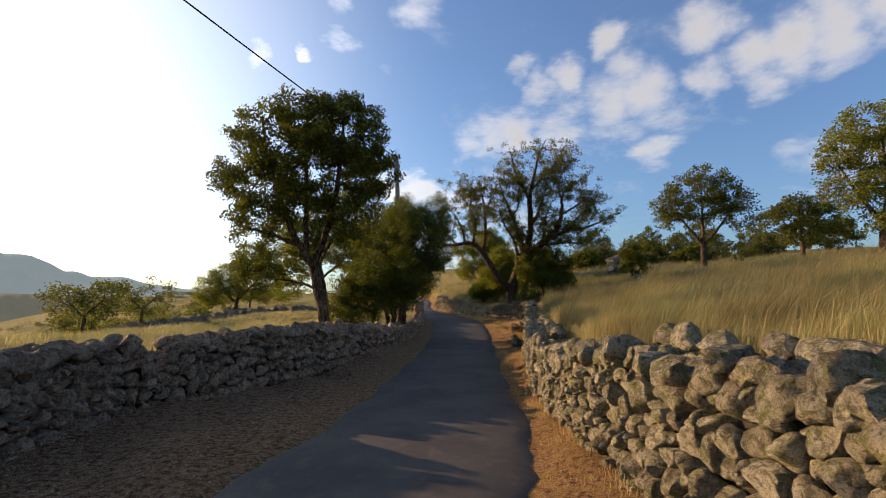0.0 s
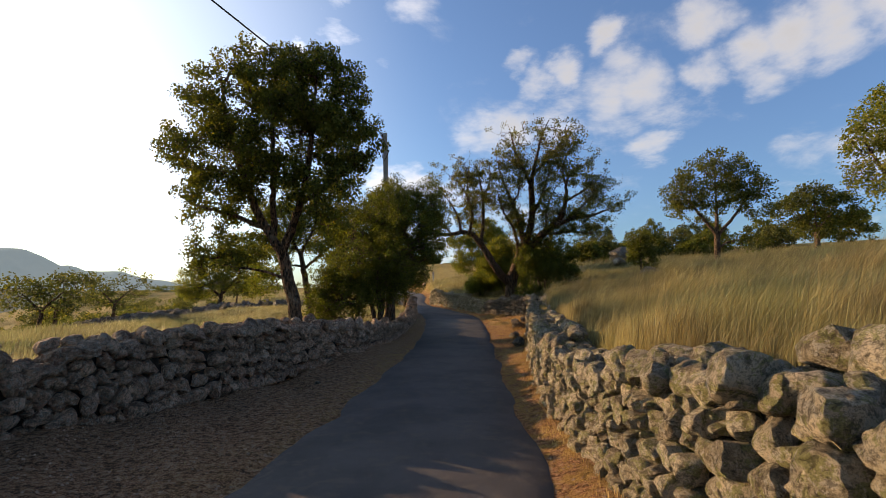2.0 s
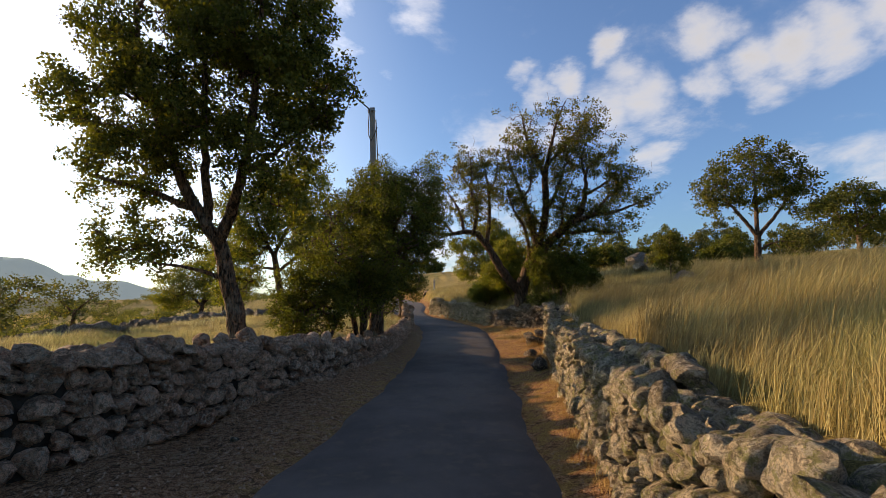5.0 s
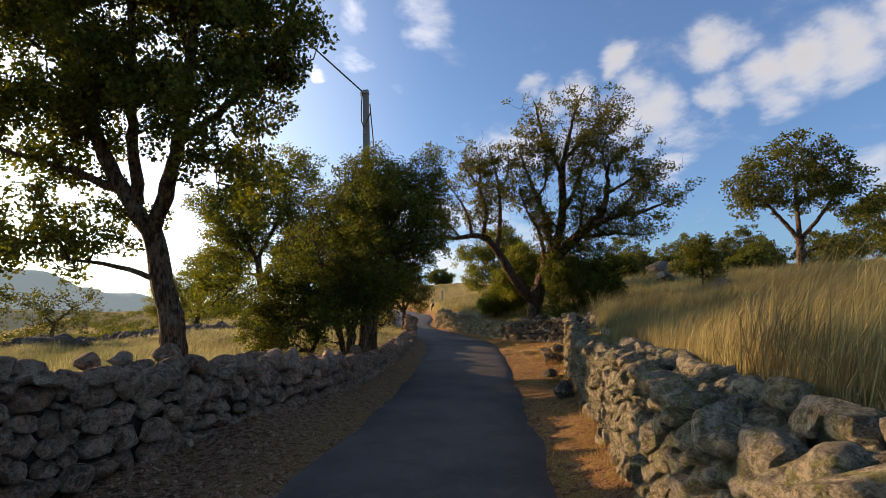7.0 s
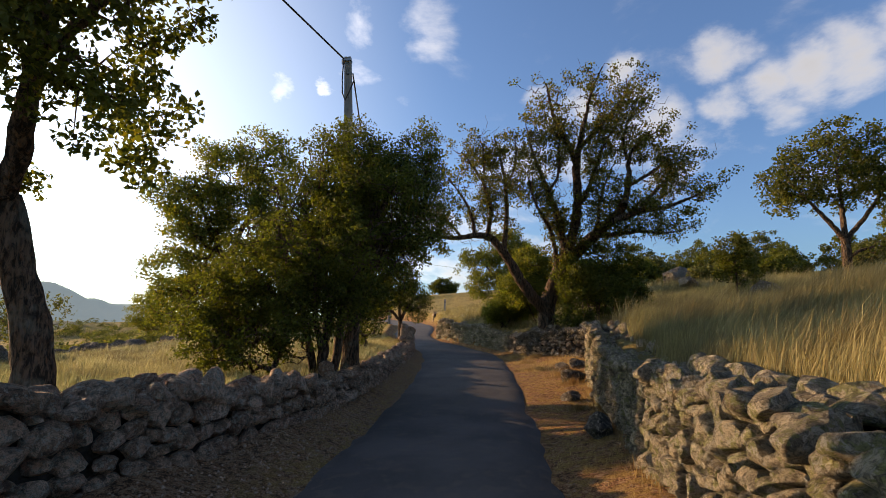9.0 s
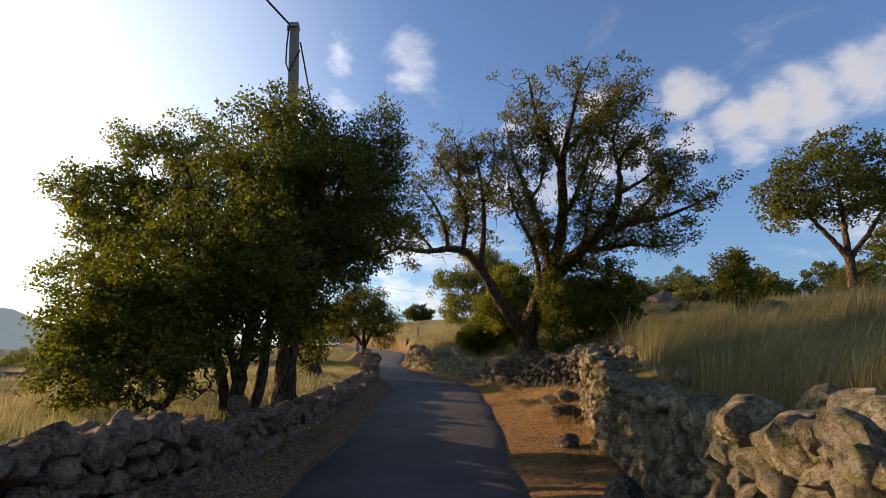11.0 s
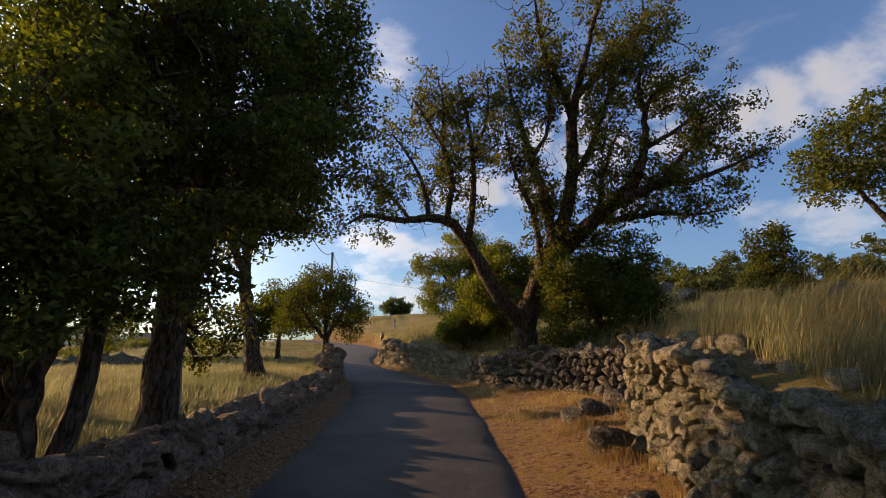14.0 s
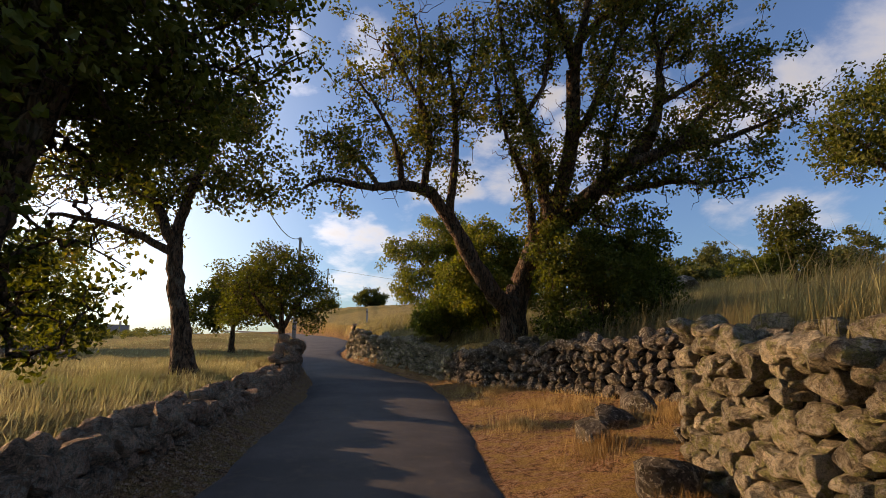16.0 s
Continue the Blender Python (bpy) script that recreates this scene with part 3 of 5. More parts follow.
def grow(rng, stems, targets, bend=0.22):
    """Joins every target to the nearest wood by a curved twig. Returns the twigs as paths with radii."""
    nodes = np.concatenate([s[len(s) // 3 if k == 0 else 1:, :3] for k, s in enumerate(stems)])
    owner = [(-1, -1)] * len(nodes)
    order = np.argsort([np.min(np.sum((nodes - t) ** 2, 1)) for t in targets])
    room = np.zeros((len(nodes) + len(targets) * 7 + 10, 3))
    room[:len(nodes)] = nodes
    used = len(nodes)
    twigs, load = [], []
    for t in targets[order]:
        near = room[:used]
        gap = near - t
        score = np.sum(gap ** 2, 1) * (1 + 0.9 * (gap[:, 2] > 0.1))
        k = int(np.argmin(score))
        a = room[k].copy()
        length = np.linalg.norm(t - a)
        steps = int(min(max(length / 0.22, 2), 6))
        sag = rng.normal(0, 1, 3) * length * bend * 0.6 + np.array([0, 0, -length * bend * 0.5])
        s = np.linspace(0, 1, steps + 1)[:, None]
        path = a + (t - a) * s + sag * (s * (1 - s)) * 2 + rng.normal(0, 0.025, (steps + 1, 3)) * (s > 0)
        me = len(twigs)
        twigs.append((path, owner[k]))
        load.append(np.ones(steps + 1))
        for i in range(1, steps + 1):
            room[used] = path[i]
            owner.append((me, i))
            used += 1
    for me in range(len(twigs) - 1, -1, -1):
        weight, at = load[me][0], twigs[me][1]
        if at[0] >= 0:
            load[at[0]][:at[1] + 1] += weight
    made = []
    for (path, _), w in zip(twigs, load):
        made.append(np.concatenate([path, (0.008 * w ** 0.46)[:, None]], 1))
        made[-1][-1, 3] = 0.004
    return made


def leaf_cloud(rng, places, each, spread, length, width, lift=0.25):
    """Leaves as small folded blades round the places."""
    n = len(places) * each
    away = rng.normal(0, 1, (n, 3))
    away *= (rng.random(n) ** 0.45 / np.linalg.norm(away, axis=1))[:, None]
    centre = np.repeat(places, each, 0) + away * np.array([spread, spread, spread * 0.75]) * 1.55
    along = rng.normal(0, 1, (n, 3)) + np.array([0, 0, lift])
    along /= np.linalg.norm(along, axis=1)[:, None]
    side = np.cross(along, rng.normal(0, 1, (n, 3)))
    side /= np.linalg.norm(side, axis=1)[:, None]
    over = np.cross(along, side)
    size = rng.uniform(0.65, 1.25, n)[:, None]
    a, b = along * length * size, side * width * 0.5 * size
    fold = over * width * 0.22 * size
    v = np.stack([centre - a * 0.5, centre + b + fold - a * 0.05, centre + a * 0.5, centre - b + fold - a * 0.05], 1).reshape(-1, 3)
    k = np.arange(n)[:, None] * 4
    f = np.concatenate([k + np.array([0, 1, 2]), k + np.array([0, 2, 3])], 1).reshape(-1, 3)
    return v, f


def build_tree(name, label, category, seed, base, stems, lobes, targets, each, spread, leaf, mat, hollow=0.55, near=0, group="", bend=0.22, airy=-0.3, size=(1, 1, 1)):
    """base: the foot. stems: paths of (dx, dy, dz, radius) from the foot, the trunk first. lobes: crown bodies relative to the foot. near: how many times more, smaller leaves a tree close to the lane has."""
    rng = np.random.default_rng(seed)
    foot = np.array([base[0], base[1], float(lie(base[0], base[1])) - 0.08 if len(base) < 3 else base[2]])
    tree = tagged(new(name), label, category, group)
    tree.location, tree.scale = foot, size
    made = [refine(s, 0.16) for s in stems]
    for s in made:
        s[1:, :3] += rng.normal(0, 0.012, s[1:, :3].shape)
    points = fill_lobes(rng, lobes, targets, hollow) if lobes else along_limbs(rng, made[2:], targets)
    low = lie(points[:, 0] + foot[0], points[:, 1] + foot[1]) - foot[2] + 0.15
    points[:, 2] = np.maximum(points[:, 2], low)
    twigs = grow(rng, made, points, bend)
    trunk = made[0].copy()
    flare = np.clip(1 - (trunk[:, 2] - trunk[0, 2]) / 0.55, 0, 1)
    trunk[:, 3] *= 1 + 0.45 * flare ** 2
    part("trunk", tube_mesh("trunk", [trunk], BARK, 12, 0.05, rng), BARK, tree)
    for s in made[1:]:
        part("limb", tube_mesh("limb", [s], BARK, 9, 0.07, rng), BARK, tree)
    tagged(part("branchwork", tube_mesh("branchwork", twigs, BARK, 6), BARK, tree), kind="stuff")
    places = np.concatenate([points] + [t[len(t) // 2:-1, :3][::2] for t in twigs if len(t) > 3])
    open_at = np.array([noise.noise(Vector(p * 0.95) + Vector((seed, 0, 0))) for p in places])
    places = places[open_at > airy]
    if near:
        v, f = leaf_cloud(rng, places, int(each * near), spread * 1.2, leaf[0] * 0.95, leaf[1] * 1.1)
    else:
        v, f = leaf_cloud(rng, places, int(each * 2.4), spread * 1.15, leaf[0] * 1.35, leaf[1] * 1.5)
    part("crown", mesh_np("crown", v, f, mat), mat, tree)
    return tree


def build_shrub(name, label, seed, base, lobes, targets, each, spread, leaf, mat, group=""):
    n = max(3, len(lobes))
    rng = np.random.default_rng(seed + 900)
    stems = []
    for k in range(n):
        lobe = lobes[k % len(lobes)]
        stems.append([(rng.normal(0, 0.08), rng.normal(0, 0.08), 0, 0.035), (lobe[0] * 0.5, lobe[1] * 0.5, lobe[2] * 0.5, 0.025), (lobe[0], lobe[1], lobe[2], 0.012)])
    return build_tree(name, label, "shrub", seed, base, stems, lobes, targets, each, spread, leaf, mat, 0.35, group=group)


# the large oak behind the wall
build_tree("oak_tree", "tall dark green oak with leaning brown trunk behind the wall", "tree", 11, (-3.78, 16.0),
    [[(0, 0, 0, 0.2), (-0.05, -0.05, 0.8, 0.18), (-0.25, -0.2, 1.7, 0.16), (-0.4, -0.3, 2.35, 0.15)],
     [(-0.4, -0.3, 2.3, 0.13), (-0.95, -0.6, 3.2, 0.11), (-1.35, -0.9, 4.4, 0.09), (-1.7, -1.2, 5.6, 0.06), (-1.8, -1.4, 6.8, 0.03)],
     [(-0.4, -0.3, 2.3, 0.12), (0.1, -0.7, 3.2, 0.1), (0.5, -1.2, 4.4, 0.08), (0.7, -1.6, 5.6, 0.055), (0.8, -1.8, 6.6, 0.03)],
     [(-0.6, -0.4, 2.75, 0.09), (-0.5, -0.9, 4.0, 0.075), (-0.5, -1.2, 5.5, 0.055), (-0.4, -1.3, 7.0, 0.03)],
     [(-0.7, -0.5, 2.9, 0.07), (-1.7, -0.6, 3.3, 0.055), (-2.6, -0.9, 3.5, 0.03)],
     [(-0.2, -0.1, 1.55, 0.05), (-0.9, -0.3, 1.8, 0.035), (-1.7, -0.4, 1.9, 0.02)],
     [(0.3, -0.9, 3.6, 0.07), (1.1, -1.2, 4.0, 0.05), (1.9, -1.4, 4.6, 0.03)]],
    [(-1.7, -1.2, 6.2, 1.2, 1.3, 1.0), (-0.5, -1.4, 6.8, 1.2, 1.4, 0.8), (0.8, -1.6, 6.2, 1.3, 1.4, 1.2), (1.4, -1.5, 5.2, 1.1, 1.3, 1.1), (-2.2, -1.0, 4.8, 1.1, 1.3, 1.0), (-2.2, -0.8, 3.6, 0.8, 1.0, 0.7), (-1.3, -0.9, 4.4, 0.9, 1.0, 0.9),
     (-0.4, -1.2, 5.2, 1.6, 1.5, 1.3), (0.9, -1.2, 3.9, 1.1, 1.2, 0.8), (-2.0, -0.5, 2.0, 0.9, 0.8, 0.45), (1.2, -0.9, 2.9, 0.7, 0.7, 0.5),
     (-1.3, -0.3, 2.4, 0.75, 0.7, 0.5), (-2.4, -0.4, 2.5, 0.7, 0.7, 0.5), (-0.9, -0.1, 2.9, 0.5, 0.5, 0.4)],
    1120, 15, 0.135, (0.078, 0.05), OAK_LEAF, 0.45, near=5.6, airy=-0.3)

# the bushy oaks that crowd the wall in front of the pole
build_tree("oak_tree", "bushy dark holm oak with several trunks crowding the wall", "tree", 12, (-2.1, 20.95),
    [[(0, 0, 0, 0.11), (0.05, 0, 1.0, 0.1), (0.25, 0.05, 2.2, 0.08), (0.5, 0.1, 3.6, 0.05), (0.6, 0.1, 4.6, 0.025)],
     [(-0.15, 0.1, 0, 0.09), (-0.35, 0.1, 1.0, 0.08), (-0.7, 0, 2.2, 0.06), (-1.1, 0, 3.3, 0.03)],
     [(0.15, 0.3, 0, 0.1), (0.3, 0.35, 1.2, 0.085), (0.3, 0.4, 2.6, 0.06), (0.15, 0.3, 4.0, 0.03)],
     [(0, 0, 0.6, 0.07), (-0.1, -0.5, 1.6, 0.05), (0.1, -0.9, 2.6, 0.03)]],
    [(0.7, -0.2, 2.4, 1.2, 1.2, 1.1), (0.95, 0.0, 3.5, 1.15, 1.2, 1.1), (0.3, -0.1, 4.5, 0.85, 1.0, 1.0), (-0.9, -0.3, 2.3, 1.3, 1.2, 1.2), (-1.5, -0.1, 1.5, 1.0, 1.0, 0.9), (-0.7, 0.0, 3.5, 1.0, 1.0, 0.9), (0.0, -0.5, 2.1, 0.9, 0.8, 0.6), (1.0, 0.2, 2.3, 0.7, 0.8, 0.6), (-1.6, -0.2, 0.7, 0.8, 0.8, 0.55), (-2.3, 0.1, 1.6, 0.8, 0.8, 0.8), (-0.95, -0.4, 1.4, 0.8, 0.6, 0.75), (-0.25, -0.5, 1.5, 0.5, 0.4, 0.5), (-1.8, -0.2, 1.5, 0.7, 0.7, 0.9), (-1.1, -0.3, 0.6, 0.6, 0.5, 0.45), (1.9, 0.1, 3.0, 0.6, 0.7, 0.5), (0.3, -0.4, 1.75, 0.6, 0.4, 0.5), (0.85, -0.2, 1.75, 0.5, 0.5, 0.5),
     (0.0, -1.0, 0.95, 0.45, 0.45, 0.65), (-0.7, -0.9, 0.8, 0.8, 0.55, 0.65), (-1.5, -0.8, 0.8, 0.9, 0.6, 0.65), (0.5, -0.7, 1.4, 0.45, 0.45, 0.45), (-2.2, -0.4, 0.8, 0.6, 0.6, 0.6)],
    1500, 15, 0.125, (0.072, 0.041), BUSH_LEAF, 0.42, near=3.6, airy=-0.2)
build_tree("oak_tree", "dark leaning oak with thick twin trunks at the wall", "tree", 13, (-1.9, 22.72),
    [[(0, 0, 0, 0.2), (0.02, -0.05, 1.2, 0.19), (0.15, -0.1, 2.4, 0.18), (0.4, -0.2, 3.6, 0.12), (0.5, -0.2, 5.0, 0.06)],
     [(0.05, 0, 1.3, 0.14), (0.5, -0.3, 2.6, 0.1), (1.1, -0.4, 3.6, 0.07), (1.7, -0.2, 4.6, 0.04), (1.9, 0, 5.4, 0.02)],
     [(0, 0, 1.8, 0.12), (-0.7, -0.2, 3.0, 0.09), (-1.4, 0.1, 4.2, 0.05)],
     [(0.4, -0.2, 3.4, 0.08), (0.8, 0.3, 4.6, 0.05), (0.9, 0.5, 5.4, 0.03)]],
    [(0.8, -0.4, 4.2, 1.2, 1.3, 1.1), (0.1, -0.2, 5.3, 1.1, 1.2, 0.9), (1.6, -0.3, 3.5, 0.85, 1.0, 0.7), (-0.9, 0.1, 4.2, 1.3, 1.3, 1.2), (-1.6, 0.4, 3.0, 1.2, 1.2, 1.0), (0.2, 0.5, 3.4, 1.3, 1.2, 0.9), (0.8, 0.3, 5.2, 0.8, 0.8, 0.7), (1.6, 0.1, 4.5, 0.8, 0.9, 0.7), (1.6, 0.1, 5.7, 0.8, 0.9, 0.7), (0.4, 0.4, 1.8, 0.5, 0.5, 0.75), (0.25, 0.5, 1.4, 0.5, 0.5, 0.65), (0.1, 0.9, 1.3, 0.5, 0.4, 0.6), (0.5, 0.2, 2.5, 0.5, 0.5, 0.5), (-0.7, 0.3, 1.9, 0.4, 0.4, 0.6), (0.9, 0.4, 2.6, 0.5, 0.5, 0.4),
     (0.9, 0.2, 3.1, 0.8, 0.7, 0.5), (0.1, 0.4, 3.1, 0.8, 0.7, 0.5), (-0.7, 0.4, 3.1, 0.8, 0.7, 0.6), (1.5, -0.1, 4.9, 0.9, 0.8, 0.7)],
    1500, 14, 0.13, (0.066, 0.037), BUSH_LEAF, 0.4, near=3.6, airy=-0.16)
build_tree("oak_tree", "rounded leafy oak with golden edge standing in the dry field", "tree", 14, (-19.4, 46.2),
    [[(0, 0, 0, 0.16), (0.05, 0, 0.6, 0.14), (0.1, 0, 1.2, 0.12)],
     [(0.1, 0, 1.1, 0.1), (1.0, -0.2, 2.2, 0.08), (2.0, -0.3, 3.4, 0.05), (2.6, -0.3, 4.6, 0.03)],
     [(0.05, 0, 1.0, 0.1), (-0.8, -0.2, 1.9, 0.07), (-1.7, -0.3, 2.6, 0.04)],
     [(0.1, 0, 1.2, 0.1), (0.3, 0.2, 2.6, 0.07), (0.5, 0.3, 4.2, 0.04)]],
    [(-1.8, -0.3, 2.3, 1.3, 1.4, 1.2), (-0.6, -0.2, 3.6, 1.4, 1.4, 1.2), (1.1, -0.2, 5.3, 1.5, 1.4, 1.2), (2.6, -0.2, 5.6, 1.4, 1.4, 1.3), (1.2, -0.4, 2.8, 1.4, 1.3, 1.0), (3.0, -0.2, 3.0, 1.3, 1.3, 1.2), (-1.6, 0, 1.3, 1.0, 1.0, 0.7), (2.4, -0.4, 1.8, 1.1, 1.0, 0.9), (0.3, -0.4, 2.2, 1.2, 1.0, 0.9), (-2.2, -0.2, 1.6, 0.9, 1.0, 1.0), (1.4, -0.3, 4.2, 1.4, 1.2, 1.0), (-1.0, -0.3, 2.9, 1.2, 1.1, 1.0)],
    950, 14, 0.2, (0.105, 0.066), SUNLIT_LEAF, 0.45, near=3.4, airy=-0.45, size=(1.2, 1.2, 1.02))

build_tree("oak_tree", "tall leaning oak behind the bushy oaks in the field", "tree", 18, (-5.8, 25.3),
    [[(0, 0, 0, 0.17), (-0.15, 0, 1.0, 0.15), (-0.4, 0, 2.2, 0.13), (-0.6, 0, 3.2, 0.1)],
     [(-0.5, 0, 2.9, 0.08), (-1.2, -0.2, 4.2, 0.06), (-1.6, -0.3, 5.6, 0.03)], [(-0.6, 0, 3.1, 0.08), (0.1, -0.1, 4.4, 0.06), (0.5, -0.2, 6.0, 0.03)], [(-0.4, 0, 2.4, 0.07), (0.7, 0, 3.4, 0.05), (1.5, 0, 4.2, 0.03)]],
    [(-1.4, -0.2, 4.6, 1.2, 1.2, 1.0), (-0.6, -0.2, 5.8, 1.2, 1.2, 0.9), (0.6, -0.2, 6.0, 1.1, 1.2, 1.0), (1.2, 0, 4.6, 1.2, 1.2, 1.0), (-0.2, 0, 4.6, 1.2, 1.1, 0.8), (-1.7, 0, 3.6, 0.9, 0.9, 0.6),
     (-2.3, -0.2, 5.0, 0.8, 1.0, 0.6), (-1.9, -0.3, 2.7, 1.0, 0.9, 0.7), (-2.3, 0.2, 1.7, 0.7, 0.8, 0.6), (0.9, -0.3, 3.2, 1.0, 0.9, 0.7), (-1.0, -0.3, 3.9, 1.0, 0.9, 0.7)],
    850, 14, 0.17, (0.09, 0.055), SUNLIT_LEAF, 0.45, near=3.4, airy=-0.3)

# trees beside the further wall
build_tree("oak_tree", "slender oak with leaning dark trunk beside the wall", "tree", 15, (-3.05, 30.0),
    [[(0, 0, 0, 0.16), (-0.15, 0, 0.7, 0.14), (-0.35, 0.1, 1.5, 0.125), (-0.45, 0.1, 2.2, 0.11)],
     [(-0.45, 0.1, 2.1, 0.09), (-1.0, 0.2, 3.0, 0.065), (-1.6, 0.2, 3.5, 0.03)],
     [(-0.45, 0.1, 2.1, 0.09), (-0.2, 0, 3.2, 0.07), (0.2, -0.1, 4.2, 0.035)],
     [(-0.4, 0.1, 1.9, 0.07), (-1.2, -0.2, 2.3, 0.05), (-2.1, -0.3, 2.4, 0.025)]],
    [(-0.3, 0.1, 4.2, 1.1, 1.1, 0.9), (0.35, 0, 3.5, 0.8, 0.9, 0.8), (-1.4, 0.1, 3.5, 1.1, 1.1, 0.8), (-2.2, -0.2, 2.6, 0.9, 0.9, 0.6), (0.2, -0.1, 4.6, 0.7, 0.8, 0.6), (0.75, 0, 2.9, 0.5, 0.6, 0.4), (-2.4, 0.6, 3.2, 0.8, 0.8, 0.6), (-1.3, 0.4, 2.4, 0.8, 0.8, 0.4), (-1.9, 0.1, 2.1, 0.6, 0.6, 0.4), (-0.9, 0.1, 3.0, 0.7, 0.7, 0.4)],
    560, 13, 0.16, (0.08, 0.049), THIN_LEAF, 0.4, near=3.4, airy=-0.12, size=(1.38, 1.38, 1.38))
build_tree("oak_tree", "small round dark oak beside the end of the wall", "tree", 16, (-2.1, 34.4),
    [[(0, 0, 0, 0.12), (0.02, 0, 0.6, 0.11), (0, 0, 1.2, 0.1)],
     [(0, 0, 1.1, 0.08), (-0.7, 0, 1.8, 0.05), (-1.2, 0, 2.6, 0.03)], [(0, 0, 1.1, 0.08), (0.5, 0, 2.0, 0.05), (0.9, 0, 2.7, 0.03)], [(0, 0, 1.2, 0.08), (-0.1, 0, 2.2, 0.05), (-0.1, 0, 3.1, 0.03)]],
    # Lobes drawn out along y, out of sight, to throw shade on wall_bend_1.
    [(-0.9, 0, 2.2, 1.0, 1.6, 0.75), (0.6, 0, 2.1, 0.9, 1.6, 0.7), (-0.2, 0, 3.0, 1.2, 1.7, 0.65), (0.9, 0, 1.4, 0.5, 0.6, 0.4), (-1.3, 0, 1.5, 0.6, 0.7, 0.45), (-1.6, 0.2, 2.6, 0.8, 0.9, 0.6)],
    430, 13, 0.16, (0.085, 0.05), OAK_LEAF, 0.35, near=3.4)
build_tree("oak_tree", "low wide oak in the dry field beyond the lane", "tree", 17, (-5.2, 40.0),
    [[(0, 0, 0, 0.12), (0, 0, 0.7, 0.1), (0, 0, 1.3, 0.08)], [(0, 0, 1.2, 0.07), (-1, 0, 1.8, 0.04)], [(0, 0, 1.2, 0.07), (0.9, 0, 2.0, 0.04)]],
    # Extra crown depth along y, unseen from the lane, added to shade wall_bend_1.
    [(-0.9, 0, 1.9, 1.2, 2.0, 0.8), (0.8, 0, 2.0, 1.1, 2.0, 0.8), (0, 0, 2.5, 1.0, 1.8, 0.7), (-1.4, 0, 1.3, 0.9, 0.9, 0.6)], 300, 16, 0.2, (0.1, 0.06), OAK_LEAF, 0.35)

# the old, half-bare tree over the lane
def limb(thick, thin, near, far, *points):
    """A limb of the old oak from (x, z) stops; near, far: how far it leans over the lane at its start and end."""
    n = len(points) - 1
    return [(x, near + (far - near) * k / n, z, thick + (thin - thick) * k / n) for k, (x, z) in enumerate(points)]


OLD_LIMBS = [limb(0.40, 0.33, 0, -0.1, (-0.05, -0.3), (-0.05, 0.4), (-0.05, 1.1), (0.12, 1.75))]
# the limb that reaches over the lane, and its uprights
OLD_LIMBS.append(limb(0.27, 0.15, -0.1, -1.4, (-0.17, 1.09), (-0.78, 1.64), (-1.37, 2.48), (-1.86, 3.25), (-2.43, 3.90)))
OLD_LIMBS.append(limb(0.15, 0.03, -1.4, -2.6, (-2.43, 3.90), (-3.02, 3.99), (-3.68, 3.78), (-4.36, 3.78), (-4.94, 3.80), (-5.31, 3.47)))
OLD_LIMBS.append(limb(0.1, 0.02, -1.5, -2.8, (-2.62, 4.00), (-2.43, 4.98), (-2.66, 5.79), (-3.21, 6.57), (-3.65, 7.06)))
OLD_LIMBS.append(limb(0.12, 0.02, -1.2, -2.8, (-1.95, 3.27), (-1.80, 4.70), (-1.89, 5.87), (-2.06, 6.83), (-2.40, 7.71)))
OLD_LIMBS.append(limb(0.08, 0.02, -1.6, -3.0, (-3.16, 3.98), (-3.26, 4.70), (-3.71, 5.42), (-4.18, 5.86)))
OLD_LIMBS.append(limb(0.06, 0.015, -2.2, -3.2, (-1.91, 5.70), (-1.49, 6.70), (-1.63, 7.50)))
OLD_LIMBS.append(limb(0.07, 0.02, -2.0, -3.0, (-2.44, 4.88), (-2.85, 5.90), (-2.75, 6.96), (-2.98, 7.67)))
OLD_LIMBS.append(limb(0.06, 0.015, -1.8, -2.6, (-3.68, 3.81), (-4.18, 4.40), (-4.72, 4.66), (-5.11, 4.65)))
# the uprights in the middle
OLD_LIMBS.append(limb(0.26, 0.15, -0.2, -3.4, (0.12, 1.83), (0.44, 3.02), (0.71, 3.58), (0.87, 4.96), (0.63, 6.24)))
OLD_LIMBS.append(limb(0.13, 0.02, -3.4, -5.0, (0.63, 6.24), (0.67, 6.84), (0.82, 7.59), (0.97, 8.58), (1.31, 9.37)))
OLD_LIMBS.append(limb(0.11, 0.02, -3.5, -5.0, (0.62, 6.28), (0.22, 7.05), (-0.30, 7.70), (-0.54, 8.50), (-0.70, 8.75)))
OLD_LIMBS.append(limb(0.1, 0.02, -3.6, -4.6, (0.74, 6.89), (1.50, 7.65), (1.98, 8.24), (2.44, 8.67), (2.27, 9.14)))
OLD_LIMBS.append(limb(0.11, 0.02, -2.7, -4.4, (0.79, 4.84), (1.17, 5.48), (1.34, 6.18), (1.53, 6.86), (1.96, 7.50)))
OLD_LIMBS.append(limb(0.16, 0.02, -1.6, -4.0, (0.54, 3.26), (0.12, 4.67), (-0.28, 5.50), (-0.62, 6.10), (-1.03, 6.76), (-1.25, 7.50)))
OLD_LIMBS.append(limb(0.11, 0.02, -1.0, -3.6, (0.30, 2.83), (-0.03, 4.16), (-0.51, 4.59), (-0.96, 5.15), (-1.22, 5.91)))
OLD_LIMBS.append(limb(0.06, 0.02, -3.0, -4.4, (-0.38, 5.32), (-0.00, 5.92), (-0.13, 6.74), (0.10, 7.62)))
